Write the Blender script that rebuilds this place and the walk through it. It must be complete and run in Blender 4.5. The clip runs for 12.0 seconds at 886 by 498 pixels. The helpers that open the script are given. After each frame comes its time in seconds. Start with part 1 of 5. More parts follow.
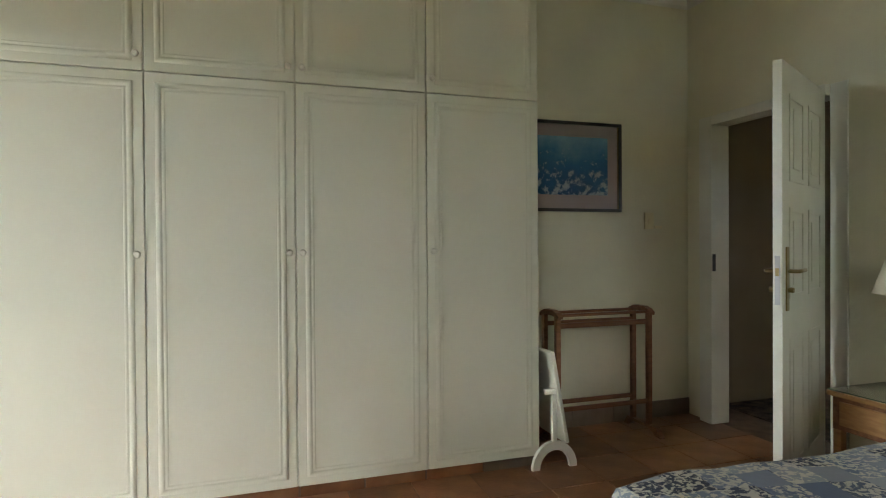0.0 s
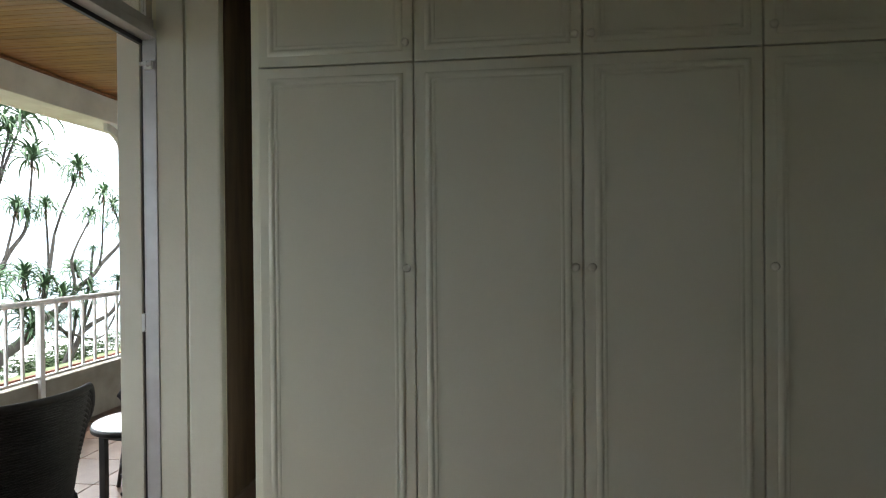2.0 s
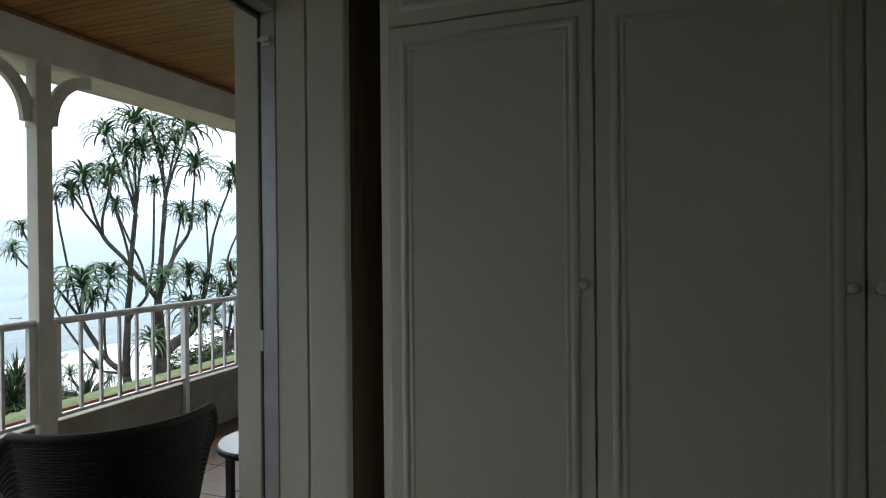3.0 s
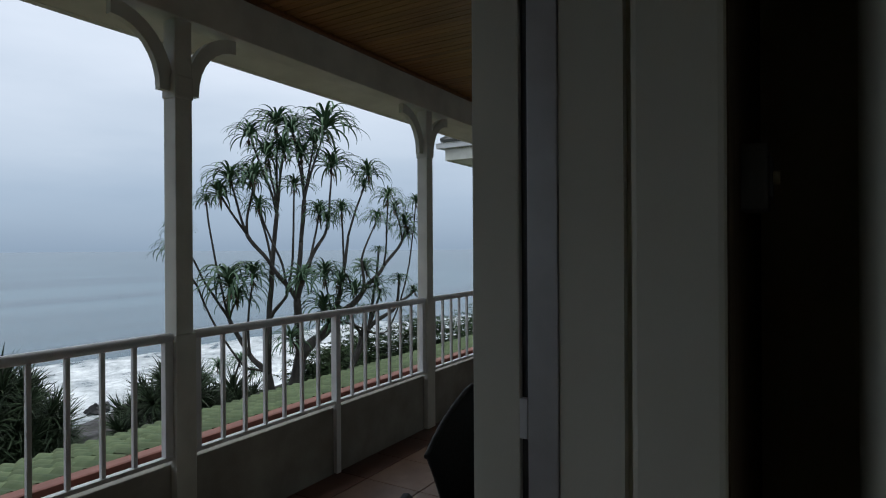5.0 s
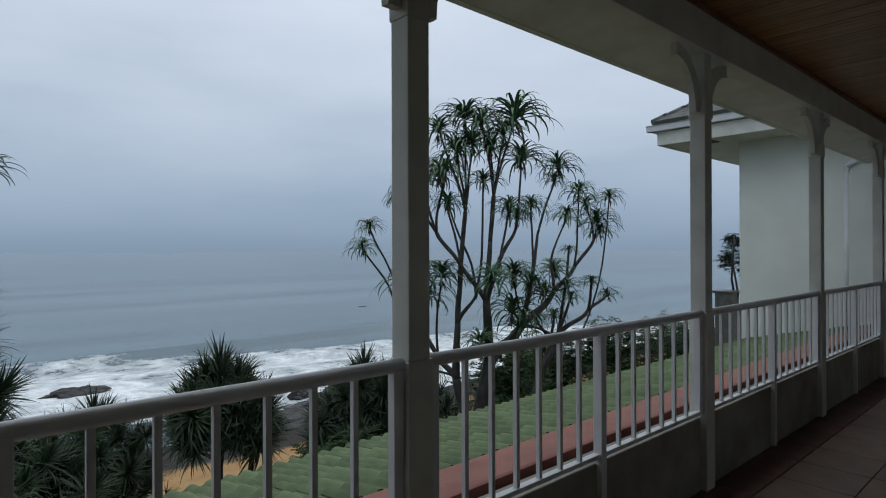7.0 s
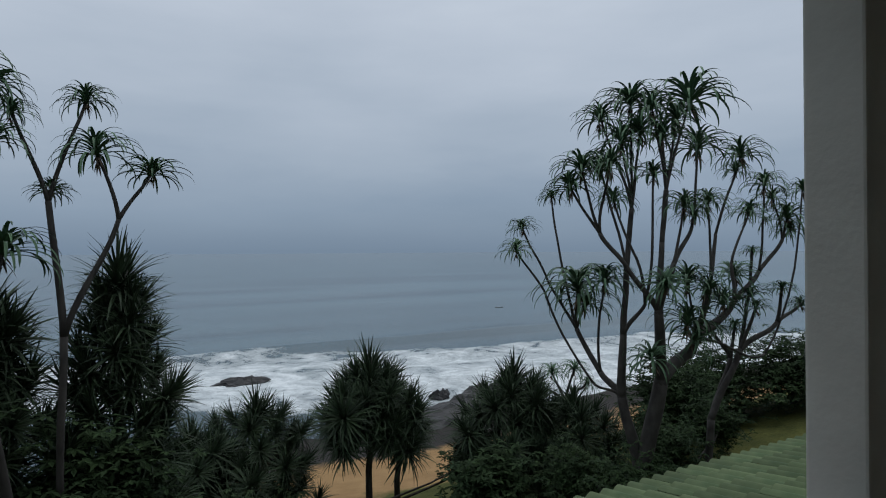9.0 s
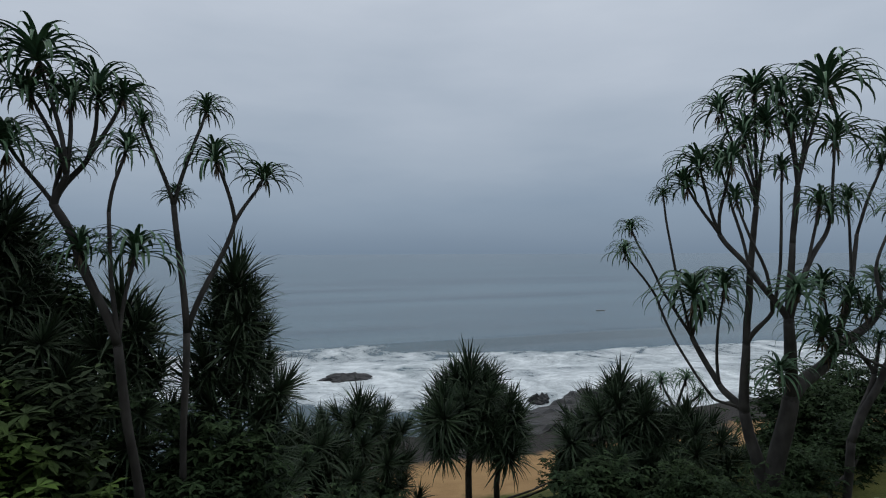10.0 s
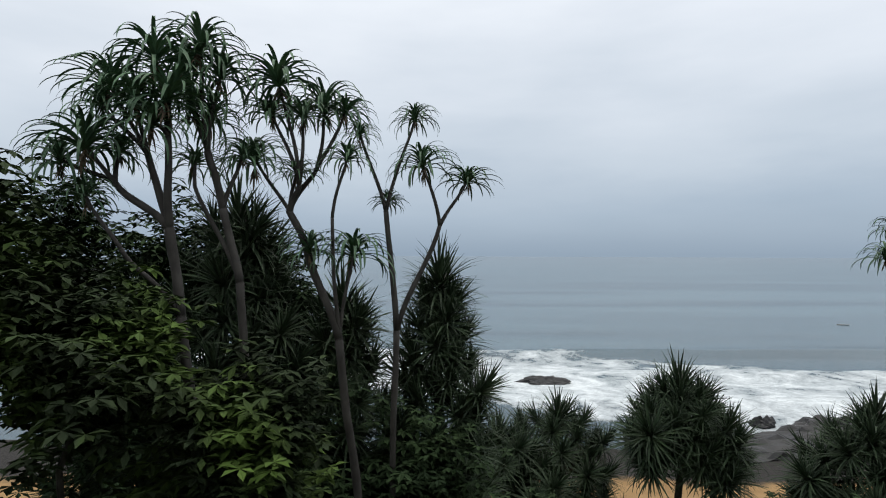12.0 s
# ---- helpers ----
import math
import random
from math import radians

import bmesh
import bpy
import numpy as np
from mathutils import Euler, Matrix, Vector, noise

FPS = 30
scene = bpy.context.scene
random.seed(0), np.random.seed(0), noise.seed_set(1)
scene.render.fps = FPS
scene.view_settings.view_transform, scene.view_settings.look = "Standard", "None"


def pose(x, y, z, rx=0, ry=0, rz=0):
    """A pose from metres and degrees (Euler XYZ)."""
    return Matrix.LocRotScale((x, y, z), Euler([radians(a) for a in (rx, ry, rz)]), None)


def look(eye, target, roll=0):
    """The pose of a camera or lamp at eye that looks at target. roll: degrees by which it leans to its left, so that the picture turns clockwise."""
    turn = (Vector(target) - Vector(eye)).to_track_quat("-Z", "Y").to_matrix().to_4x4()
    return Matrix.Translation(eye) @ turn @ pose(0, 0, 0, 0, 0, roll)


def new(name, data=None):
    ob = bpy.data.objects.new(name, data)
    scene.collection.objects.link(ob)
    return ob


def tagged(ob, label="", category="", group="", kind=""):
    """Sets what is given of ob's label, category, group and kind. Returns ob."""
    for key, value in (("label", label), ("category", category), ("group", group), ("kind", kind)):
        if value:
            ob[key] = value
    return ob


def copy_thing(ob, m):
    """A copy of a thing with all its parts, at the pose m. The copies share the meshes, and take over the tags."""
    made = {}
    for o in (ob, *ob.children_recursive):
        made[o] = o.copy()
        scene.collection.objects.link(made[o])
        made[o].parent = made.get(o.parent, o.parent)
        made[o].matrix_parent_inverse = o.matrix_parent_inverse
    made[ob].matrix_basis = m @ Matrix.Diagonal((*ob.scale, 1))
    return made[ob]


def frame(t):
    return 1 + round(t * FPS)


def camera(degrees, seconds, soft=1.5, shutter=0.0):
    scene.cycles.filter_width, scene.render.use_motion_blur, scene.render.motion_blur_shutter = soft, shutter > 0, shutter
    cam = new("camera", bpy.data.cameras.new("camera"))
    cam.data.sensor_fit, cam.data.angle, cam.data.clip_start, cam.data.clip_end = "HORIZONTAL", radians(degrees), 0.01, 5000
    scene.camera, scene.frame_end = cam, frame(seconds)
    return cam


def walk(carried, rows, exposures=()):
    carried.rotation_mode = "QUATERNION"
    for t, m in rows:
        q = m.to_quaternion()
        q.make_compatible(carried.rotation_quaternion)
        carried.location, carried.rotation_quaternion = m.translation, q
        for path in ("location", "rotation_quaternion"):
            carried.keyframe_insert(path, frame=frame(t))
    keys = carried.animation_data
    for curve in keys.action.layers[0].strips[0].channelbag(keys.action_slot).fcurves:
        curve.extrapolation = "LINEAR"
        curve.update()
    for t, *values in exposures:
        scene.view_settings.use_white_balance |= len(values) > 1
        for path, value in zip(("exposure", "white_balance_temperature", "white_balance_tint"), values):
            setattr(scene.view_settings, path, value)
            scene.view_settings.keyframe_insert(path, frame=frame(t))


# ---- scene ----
cam = camera(74.74, 12.0, 1.1)
# seconds, x, y, z, yaw, pitch, roll
EXPOSURES = ((0, 5.38, 7400, 10), (0.5, 5.1, 7400, 10), (1, 4.7, 7300, 10), (1.5, 4.38, 7200, 10), (2, 3.65, 7100, 10), (2.5, 2.88, 6850, 8), (4.5, 0.96, 6600, 10), (5, 0.8, 6400, 10), (5.5, 0.64, 6250, 9), (6.5, 0.5, 6250, 9), (7.5, 0.48, 6250, 9), (9.5, 0.1, 6250, 9), (10.5, 0.22, 6500, 10), (11, 0.34, 6650, 10), (11.5, 0.56, 6750, 10), (12, 0.8, 6800, 10))
ROWS = [
    (0, -0.041, -0.173, 1.224, -18.02, -0.51, -0.39),
    (0.5, -0.030, -0.134, 1.226, -12.31, -0.30, -0.44),
    (1, -0.053, 0.007, 1.247, -8.10, -0.49, -0.44),
    (1.5, -0.097, 0.210, 1.270, -0.49, -0.34, -0.55),
    (2, -0.132, 0.445, 1.275, 6.61, -0.35, -0.51),
    (2.5, -0.223, 0.739, 1.303, 13.83, -0.29, -0.52),
    (4.5, -1.080, 1.691, 1.286, 28.62, -0.17, -0.40),
    (5, -1.364, 1.857, 1.288, 31.09, -0.08, -0.33),
    (5.5, -1.645, 2.034, 1.267, 33.13, 0.01, -0.29),
    (6, -1.950, 2.254, 1.285, 39.61, 0.05, -0.38),
    (6.5, -2.233, 2.369, 1.261, 45.80, 0.10, -0.30),
    (7, -2.607, 2.484, 1.238, 47.87, 0.11, -0.18),
    (7.5, -3.021, 2.605, 1.222, 50.12, 0.17, -0.17),
    (9.5, -4.015, 2.776, 1.298, 65.81, 0.26, -0.27),
    (10, -4.129, 2.784, 1.298, 70.66, 0.36, -0.17),
    (10.5, -4.184, 2.785, 1.302, 74.35, 0.46, -0.12),
    (11, -4.235, 2.779, 1.307, 78.53, 0.50, 0.05),
    (11.5, -4.297, 2.780, 1.311, 84.54, 0.53, 0.14),
    (12, -4.354, 2.777, 1.313, 90.02, 0.56, 0.23),
]
walk(cam, [(t, pose(x, y, z, 90 + pitch, -roll, yaw)) for t, x, y, z, yaw, pitch, roll in ROWS],
     exposures=EXPOSURES)

# ---- world, sun, exposure ----
world = bpy.data.worlds.new("overcast_world")
scene.world = world
world.use_nodes = True
wn, wl = world.node_tree.nodes, world.node_tree.links
sky = wn.new("ShaderNodeTexSky")
sky.sky_type, sky.sun_disc, sky.sun_elevation, sky.sun_rotation = "NISHITA", False, radians(70), radians(326)
sky_gain = wn.new("ShaderNodeVectorMath")
sky_gain.operation, sky_gain.inputs[1].default_value = "SCALE", (0, 0, 0)
sky_gain.inputs["Scale"].default_value = 0.06
wl.new(sky.outputs[0], sky_gain.inputs[0])
way = wn.new("ShaderNodeTexCoord")
split = wn.new("ShaderNodeSeparateXYZ")
wl.new(way.outputs["Generated"], split.inputs[0])
cloud_map = wn.new("ShaderNodeMapping")
cloud_map.inputs["Scale"].default_value = (1.6, 1.6, 6.5)
wl.new(way.outputs["Generated"], cloud_map.inputs[0])
cloud = wn.new("ShaderNodeTexNoise")
cloud.inputs["Scale"].default_value, cloud.inputs["Detail"].default_value = 1.5, 5
wl.new(cloud_map.outputs[0], cloud.inputs["Vector"])
lift = wn.new("ShaderNodeMath")
lift.operation = "MULTIPLY_ADD"
lift.inputs[1].default_value, lift.inputs[2].default_value = 0.32, -0.16
wl.new(cloud.outputs[0], lift.inputs[0])
height = wn.new("ShaderNodeMath")
height.operation = "ADD"
wl.new(split.outputs[2], height.inputs[0])
calm = wn.new("ShaderNodeMath")
calm.operation, calm.use_clamp = "MULTIPLY", True
calm.inputs[1].default_value = 4.0
wl.new(split.outputs[2], calm.inputs[0])
soften = wn.new("ShaderNodeMath")
soften.operation = "MULTIPLY"
wl.new(lift.outputs[0], soften.inputs[0])
wl.new(calm.outputs[0], soften.inputs[1])
wl.new(soften.outputs[0], height.inputs[1])
ramp = wn.new("ShaderNodeValToRGB")
ramp.color_ramp.elements[0].position, ramp.color_ramp.elements[0].color = 0.0, (0.165, 0.222, 0.294, 1)
ramp.color_ramp.elements[1].position, ramp.color_ramp.elements[1].color = 0.6, (0.62, 0.66, 0.71, 1)
for at, colour in ((0.02, (0.18, 0.238, 0.312, 1)), (0.07, (0.232, 0.292, 0.37, 1)), (0.16, (0.33, 0.385, 0.455, 1)), (0.36, (0.46, 0.505, 0.57, 1))):
    ramp.color_ramp.elements.new(at).color = colour
wl.new(height.outputs[0], ramp.inputs[0])
blend = wn.new("ShaderNodeMix")
blend.data_type = "RGBA"
blend.inputs[0].default_value = 0.95
wl.new(sky_gain.outputs[0], blend.inputs[6])
wl.new(ramp.outputs[0], blend.inputs[7])
wl.new(blend.outputs[2], wn["Background"].inputs[0])
wn["Background"].inputs[1].default_value = 1.0
sun_data = bpy.data.lights.new("sun", "SUN")
sun_data.energy, sun_data.angle, sun_data.color = 0.5, radians(30), (1.0, 0.96, 0.9)
sun = new("sun", sun_data)
sun.matrix_world = look((-8, 12, 40), (0, 0, 0))


# ---- materials ----
def mat(name, low, high, scale=6.0, rough=0.5, bump=0.1, fine=60.0, metal=0.0, vary=0.0, stretch=(1, 1, 1), island=0.0, coat=0.0, spec=0.5, contrast=(0.3, 0.7)):
    """Two colours mixed by noise at one scale, fine relief at another; vary: tone by object, island: tone by piece."""
    m = bpy.data.materials.new(name)
    m.use_nodes = True
    n, l = m.node_tree.nodes, m.node_tree.links
    p = n["Principled BSDF"]
    p.inputs["Roughness"].default_value, p.inputs["Metallic"].default_value = rough, metal
    p.inputs["Specular IOR Level"].default_value = spec
    p.inputs["Coat Weight"].default_value = coat
    tc, mp = n.new("ShaderNodeTexCoord"), n.new("ShaderNodeMapping")
    mp.inputs["Scale"].default_value = stretch
    l.new(tc.outputs["Object"], mp.inputs[0])
    big, small = n.new("ShaderNodeTexNoise"), n.new("ShaderNodeTexNoise")
    big.inputs["Scale"].default_value, big.inputs["Detail"].default_value = scale, 6
    small.inputs["Scale"].default_value, small.inputs["Detail"].default_value = fine, 4
    l.new(mp.outputs[0], big.inputs["Vector"])
    l.new(mp.outputs[0], small.inputs["Vector"])
    cr = n.new("ShaderNodeValToRGB")
    cr.color_ramp.elements[0].position, cr.color_ramp.elements[0].color = contrast[0], (*low, 1)
    cr.color_ramp.elements[1].position, cr.color_ramp.elements[1].color = contrast[1], (*high, 1)
    l.new(big.outputs[0], cr.inputs[0])
    colour = cr.outputs[0]
    for amount, node, socket in ((vary, "ShaderNodeObjectInfo", "Random"), (island, "ShaderNodeNewGeometry", "Random Per Island")):
        if amount:
            src, hsv, ma = n.new(node), n.new("ShaderNodeHueSaturation"), n.new("ShaderNodeMath")
            ma.operation = "MULTIPLY_ADD"
            ma.inputs[1].default_value, ma.inputs[2].default_value = 2 * amount, 1 - amount
            l.new(src.outputs[socket], ma.inputs[0])
            l.new(ma.outputs[0], hsv.inputs["Value"])
            l.new(colour, hsv.inputs["Color"])
            colour = hsv.outputs[0]
    l.new(colour, p.inputs["Base Color"])
    if bump:
        bp = n.new("ShaderNodeBump")
        bp.inputs["Strength"].default_value, bp.inputs["Distance"].default_value = bump, 0.01
        l.new(small.outputs[0], bp.inputs["Height"])
        l.new(bp.outputs[0], p.inputs["Normal"])
    return m


PLASTER = mat("cream_plaster", (0.71, 0.68, 0.525), (0.8, 0.77, 0.605), 2.0, 0.75, 0.12, 40)
REVEAL = mat("off_white_reveal_paint", (0.66, 0.645, 0.55), (0.74, 0.725, 0.63), 2.0, 0.7, 0.1, 40)
CEILING_WHITE = mat("ceiling_paint", (0.74, 0.73, 0.66), (0.8, 0.79, 0.72), 2.0, 0.8, 0.06, 60)
CABINET = mat("cabinet_enamel", (0.7, 0.7, 0.585), (0.76, 0.755, 0.64), 1.6, 0.4, 0.035, 30)
JOINERY = mat("white_gloss_joinery", (0.7, 0.69, 0.6), (0.78, 0.77, 0.68), 3.0, 0.35, 0.05, 50)
WHITE_OUT = mat("white_exterior_paint", (0.54, 0.54, 0.49), (0.69, 0.69, 0.63), 3.5, 0.55, 0.14, 45)
RAIL_WHITE = mat("white_enamel_rail", (0.66, 0.67, 0.68), (0.78, 0.79, 0.8), 5.0, 0.4, 0.08, 70)
WING_WHITE = mat("pale_wing_plaster", (0.7, 0.72, 0.66), (0.8, 0.82, 0.76), 1.2, 0.75, 0.12, 30)
# weathered blotches; base tone also lowered for the shade under the veranda roof
PARAPET = mat("weathered_shaded_plaster", (0.2, 0.185, 0.16), (0.37, 0.36, 0.315), 2.6, 0.8, 0.2, 30)
ALU = mat("satin_aluminium", (0.46, 0.46, 0.47), (0.56, 0.56, 0.57), 8.0, 0.45, 0.02, 90, metal=0.3)
DARK_TRACK = mat("dark_track", (0.03, 0.03, 0.035), (0.06, 0.06, 0.065), 8.0, 0.5, 0.05)
TILE_IN = mat("terracotta_floor_tile", (0.2, 0.085, 0.038), (0.34, 0.16, 0.075), 7.0, 0.38, 0.15, 50, vary=0.25)
SKIRT = mat("grey_brown_skirting_tile", (0.2, 0.15, 0.115), (0.28, 0.215, 0.17), 7.0, 0.5, 0.1, 50, vary=0.15)
GROUT = mat("grout", (0.16, 0.11, 0.085), (0.24, 0.17, 0.13), 12.0, 0.9, 0.2)
TILE_OUT = mat("veranda_clay_tile", (0.145, 0.085, 0.06), (0.235, 0.15, 0.11), 5.0, 0.36, 0.08, 50, vary=0.14, coat=0.08)
TILE_EDGE = mat("dark_red_border_tile", (0.1, 0.045, 0.035), (0.17, 0.08, 0.06), 5.0, 0.3, 0.08, 50, vary=0.2)
GROUT_OUT = mat("veranda_grout", (0.1, 0.06, 0.05), (0.17, 0.1, 0.08), 12.0, 0.9, 0.2)
PINE = mat("varnished_pine_board", (0.19, 0.086, 0.021), (0.315, 0.162, 0.045), 2.5, 0.42, 0.08, 30, stretch=(0.8, 9, 9), island=0.22)
DARK_WOOD = mat("red_brown_wood", (0.16, 0.06, 0.022), (0.28, 0.12, 0.05), 4.0, 0.4, 0.08, 30, stretch=(2, 12, 12))
CANE_WOOD = mat("honey_wood", (0.3, 0.14, 0.05), (0.44, 0.23, 0.09), 4.0, 0.4, 0.08, 30, stretch=(3, 3, 14))
WICKER = mat("black_wicker", (0.006, 0.006, 0.007), (0.014, 0.014, 0.016), 40.0, 0.7, 0.2, 120, island=0.3)
BLACK_METAL = mat("black_metal", (0.015, 0.015, 0.017), (0.03, 0.03, 0.03), 10.0, 0.45, 0.05)
SIDE_GLASS = mat("greenish_glass_cover", (0.1, 0.12, 0.09), (0.14, 0.16, 0.12), 3.0, 0.12, 0.0)
TABLE_TOP = mat("pale_glass_top", (0.5, 0.53, 0.56), (0.58, 0.6, 0.63), 3.0, 0.12, 0.0)
BRASS = mat("aged_brass", (0.3, 0.22, 0.1), (0.42, 0.32, 0.16), 20.0, 0.35, 0.05, metal=0.9)
ROOF_GREEN = mat("green_painted_roof_tile", (0.07, 0.108, 0.052), (0.16, 0.2, 0.1), 3.5, 0.85, 0.25, 25, vary=0.2, contrast=(0.35, 0.68), spec=0.2)
ROOF_RED = mat("red_oxide_flashing", (0.19, 0.07, 0.05), (0.27, 0.115, 0.085), 3.0, 0.75, 0.2, 30)
ROOF_DARK = mat("dark_grey_roof_tile", (0.035, 0.04, 0.038), (0.08, 0.085, 0.08), 4.0, 0.7, 0.3, 25, vary=0.2)
# dark brown that stands in for the shade inside the alcove
ALCOVE_SHADE = mat("alcove_shade_brown", (0.105, 0.0735, 0.0462), (0.2, 0.139, 0.0882), 4.0, 0.6, 0.1, 40, stretch=(5, 5, 0.6))
CURB_RED = mat("dark_red_upstand", (0.17, 0.055, 0.04), (0.27, 0.1, 0.075), 3.0, 0.75, 0.2, 30)
BARK = mat("grey_aloe_bark", (0.02, 0.0175, 0.015), (0.062, 0.056, 0.05), 5.0, 0.85, 0.6, 22, stretch=(1, 1, 0.5))
ALOE = mat("aloe_leaf", (0.0494, 0.0988, 0.057), (0.088, 0.16, 0.08), 3.0, 0.55, 0.05, 30, island=0.35, spec=0.3)
DEAD = mat("dry_aloe_leaf", (0.08, 0.06, 0.04), (0.17, 0.125, 0.08), 6.0, 0.9, 0.2, island=0.3)
PANDAN = mat("screw_pine_leaf", (0.021, 0.036, 0.019), (0.04, 0.064, 0.03), 3.0, 0.6, 0.05, 30, island=0.45, spec=0.25)
BROAD = mat("broad_green_leaf", (0.03, 0.043, 0.022), (0.07, 0.115, 0.026), 0.9, 0.75, 0.05, 30, island=0.5, spec=0.1, contrast=(0.47, 0.68))
SHRUB = mat("dark_shrub_leaf", (0.02, 0.037, 0.017), (0.033, 0.055, 0.021), 0.8, 0.8, 0.05, 30, island=0.45, spec=0.12)
ROCK = mat("wet_dark_rock", (0.012, 0.012, 0.013), (0.034, 0.033, 0.034), 1.5, 0.6, 1.0, 6)
PAPER = mat("print_mount", (0.34, 0.28, 0.27), (0.4, 0.33, 0.32), 3.0, 0.6, 0.02)
FRAME_BLACK = mat("black_picture_frame", (0.012, 0.01, 0.01), (0.03, 0.025, 0.022), 10.0, 0.3, 0.03)
PLASTIC = mat("cream_plastic", (0.74, 0.66, 0.44), (0.8, 0.72, 0.5), 5.0, 0.4, 0.0)
GREY_METAL = mat("grey_box_metal", (0.1, 0.1, 0.09), (0.17, 0.17, 0.155), 8.0, 0.45, 0.05, metal=0.3)
SHADE = mat("cream_lamp_shade", (0.68, 0.62, 0.48), (0.74, 0.68, 0.54), 6.0, 0.8, 0.1)
RUG = mat("dark_patterned_rug", (0.04, 0.035, 0.035), (0.2, 0.14, 0.11), 14.0, 0.95, 0.4, 90)
DARK_DOOR = mat("varnished_dark_door", (0.07, 0.04, 0.022), (0.13, 0.075, 0.04), 3.0, 0.4, 0.06, 30, stretch=(8, 8, 1))
# darker plaster: dimness of the rooms behind the openings is put into the colour
CORRIDOR = mat("dim_room_plaster", (0.3, 0.25, 0.18), (0.36, 0.3, 0.22), 2.0, 0.8, 0.1)


def glass_mat(name, tint, rough=0.02):
    m = bpy.data.materials.new(name)
    m.use_nodes = True
    p = m.node_tree.nodes["Principled BSDF"]
    p.inputs["Base Color"].default_value = (*tint, 1)
    p.inputs["Transmission Weight"].default_value = 1.0
    p.inputs["Roughness"].default_value = rough
    p.inputs["IOR"].default_value = 1.45
    return m


GLASS = glass_mat("clear_glass", (0.95, 0.97, 0.96))
LAMP_ON = bpy.data.materials.new("downlight_glow")
LAMP_ON.use_nodes = True
LAMP_ON.node_tree.nodes["Principled BSDF"].inputs["Emission Color"].default_value = (1, 0.86, 0.6, 1)
LAMP_ON.node_tree.nodes["Principled BSDF"].inputs["Emission Strength"].default_value = 1.1


def ramp_mat(name, rough, build):
    """A material whose colour is built by build(nodes, links) and that returns a colour socket and a bump height."""
    m = bpy.data.materials.new(name)
    m.use_nodes = True
    n, l = m.node_tree.nodes, m.node_tree.links
    p = n["Principled BSDF"]
    p.inputs["Roughness"].default_value = rough
    build(n, l, p)
    return m


def noise_node(n, l, vec, scale, detail=6, rough=0.6, distort=0.0):
    t = n.new("ShaderNodeTexNoise")
    t.inputs["Scale"].default_value, t.inputs["Detail"].default_value = scale, detail
    t.inputs["Roughness"].default_value, t.inputs["Distortion"].default_value = rough, distort
    l.new(vec, t.inputs["Vector"])
    return t.outputs[0]


def stops(n, l, value, *pairs):
    cr = n.new("ShaderNodeValToRGB")
    e = cr.color_ramp.elements
    e[0].position, e[0].color = pairs[0][0], (*pairs[0][1], 1)
    e[1].position, e[1].color = pairs[-1][0], (*pairs[-1][1], 1)
    for at, c in pairs[1:-1]:
        e.new(at).color = (*c, 1)
    l.new(value, cr.inputs[0])
    return cr.outputs[0]


def mix_colour(n, l, f, a, b):
    m = n.new("ShaderNodeMix")
    m.data_type = "RGBA"
    l.new(f, m.inputs[0])
    for s, v in ((m.inputs[6], a), (m.inputs[7], b)):
        if isinstance(v, tuple):
            s.default_value = (*v, 1)
        else:
            l.new(v, s)
    return m.outputs[2]


def arith(n, l, op, a, b, c=None):
    m = n.new("ShaderNodeMath")
    m.operation = op
    for s, v in zip(m.inputs, (a, b, c)):
        if v is None:
            continue
        if isinstance(v, (int, float)):
            s.default_value = v
        else:
            l.new(v, s)
    return m.outputs[0]


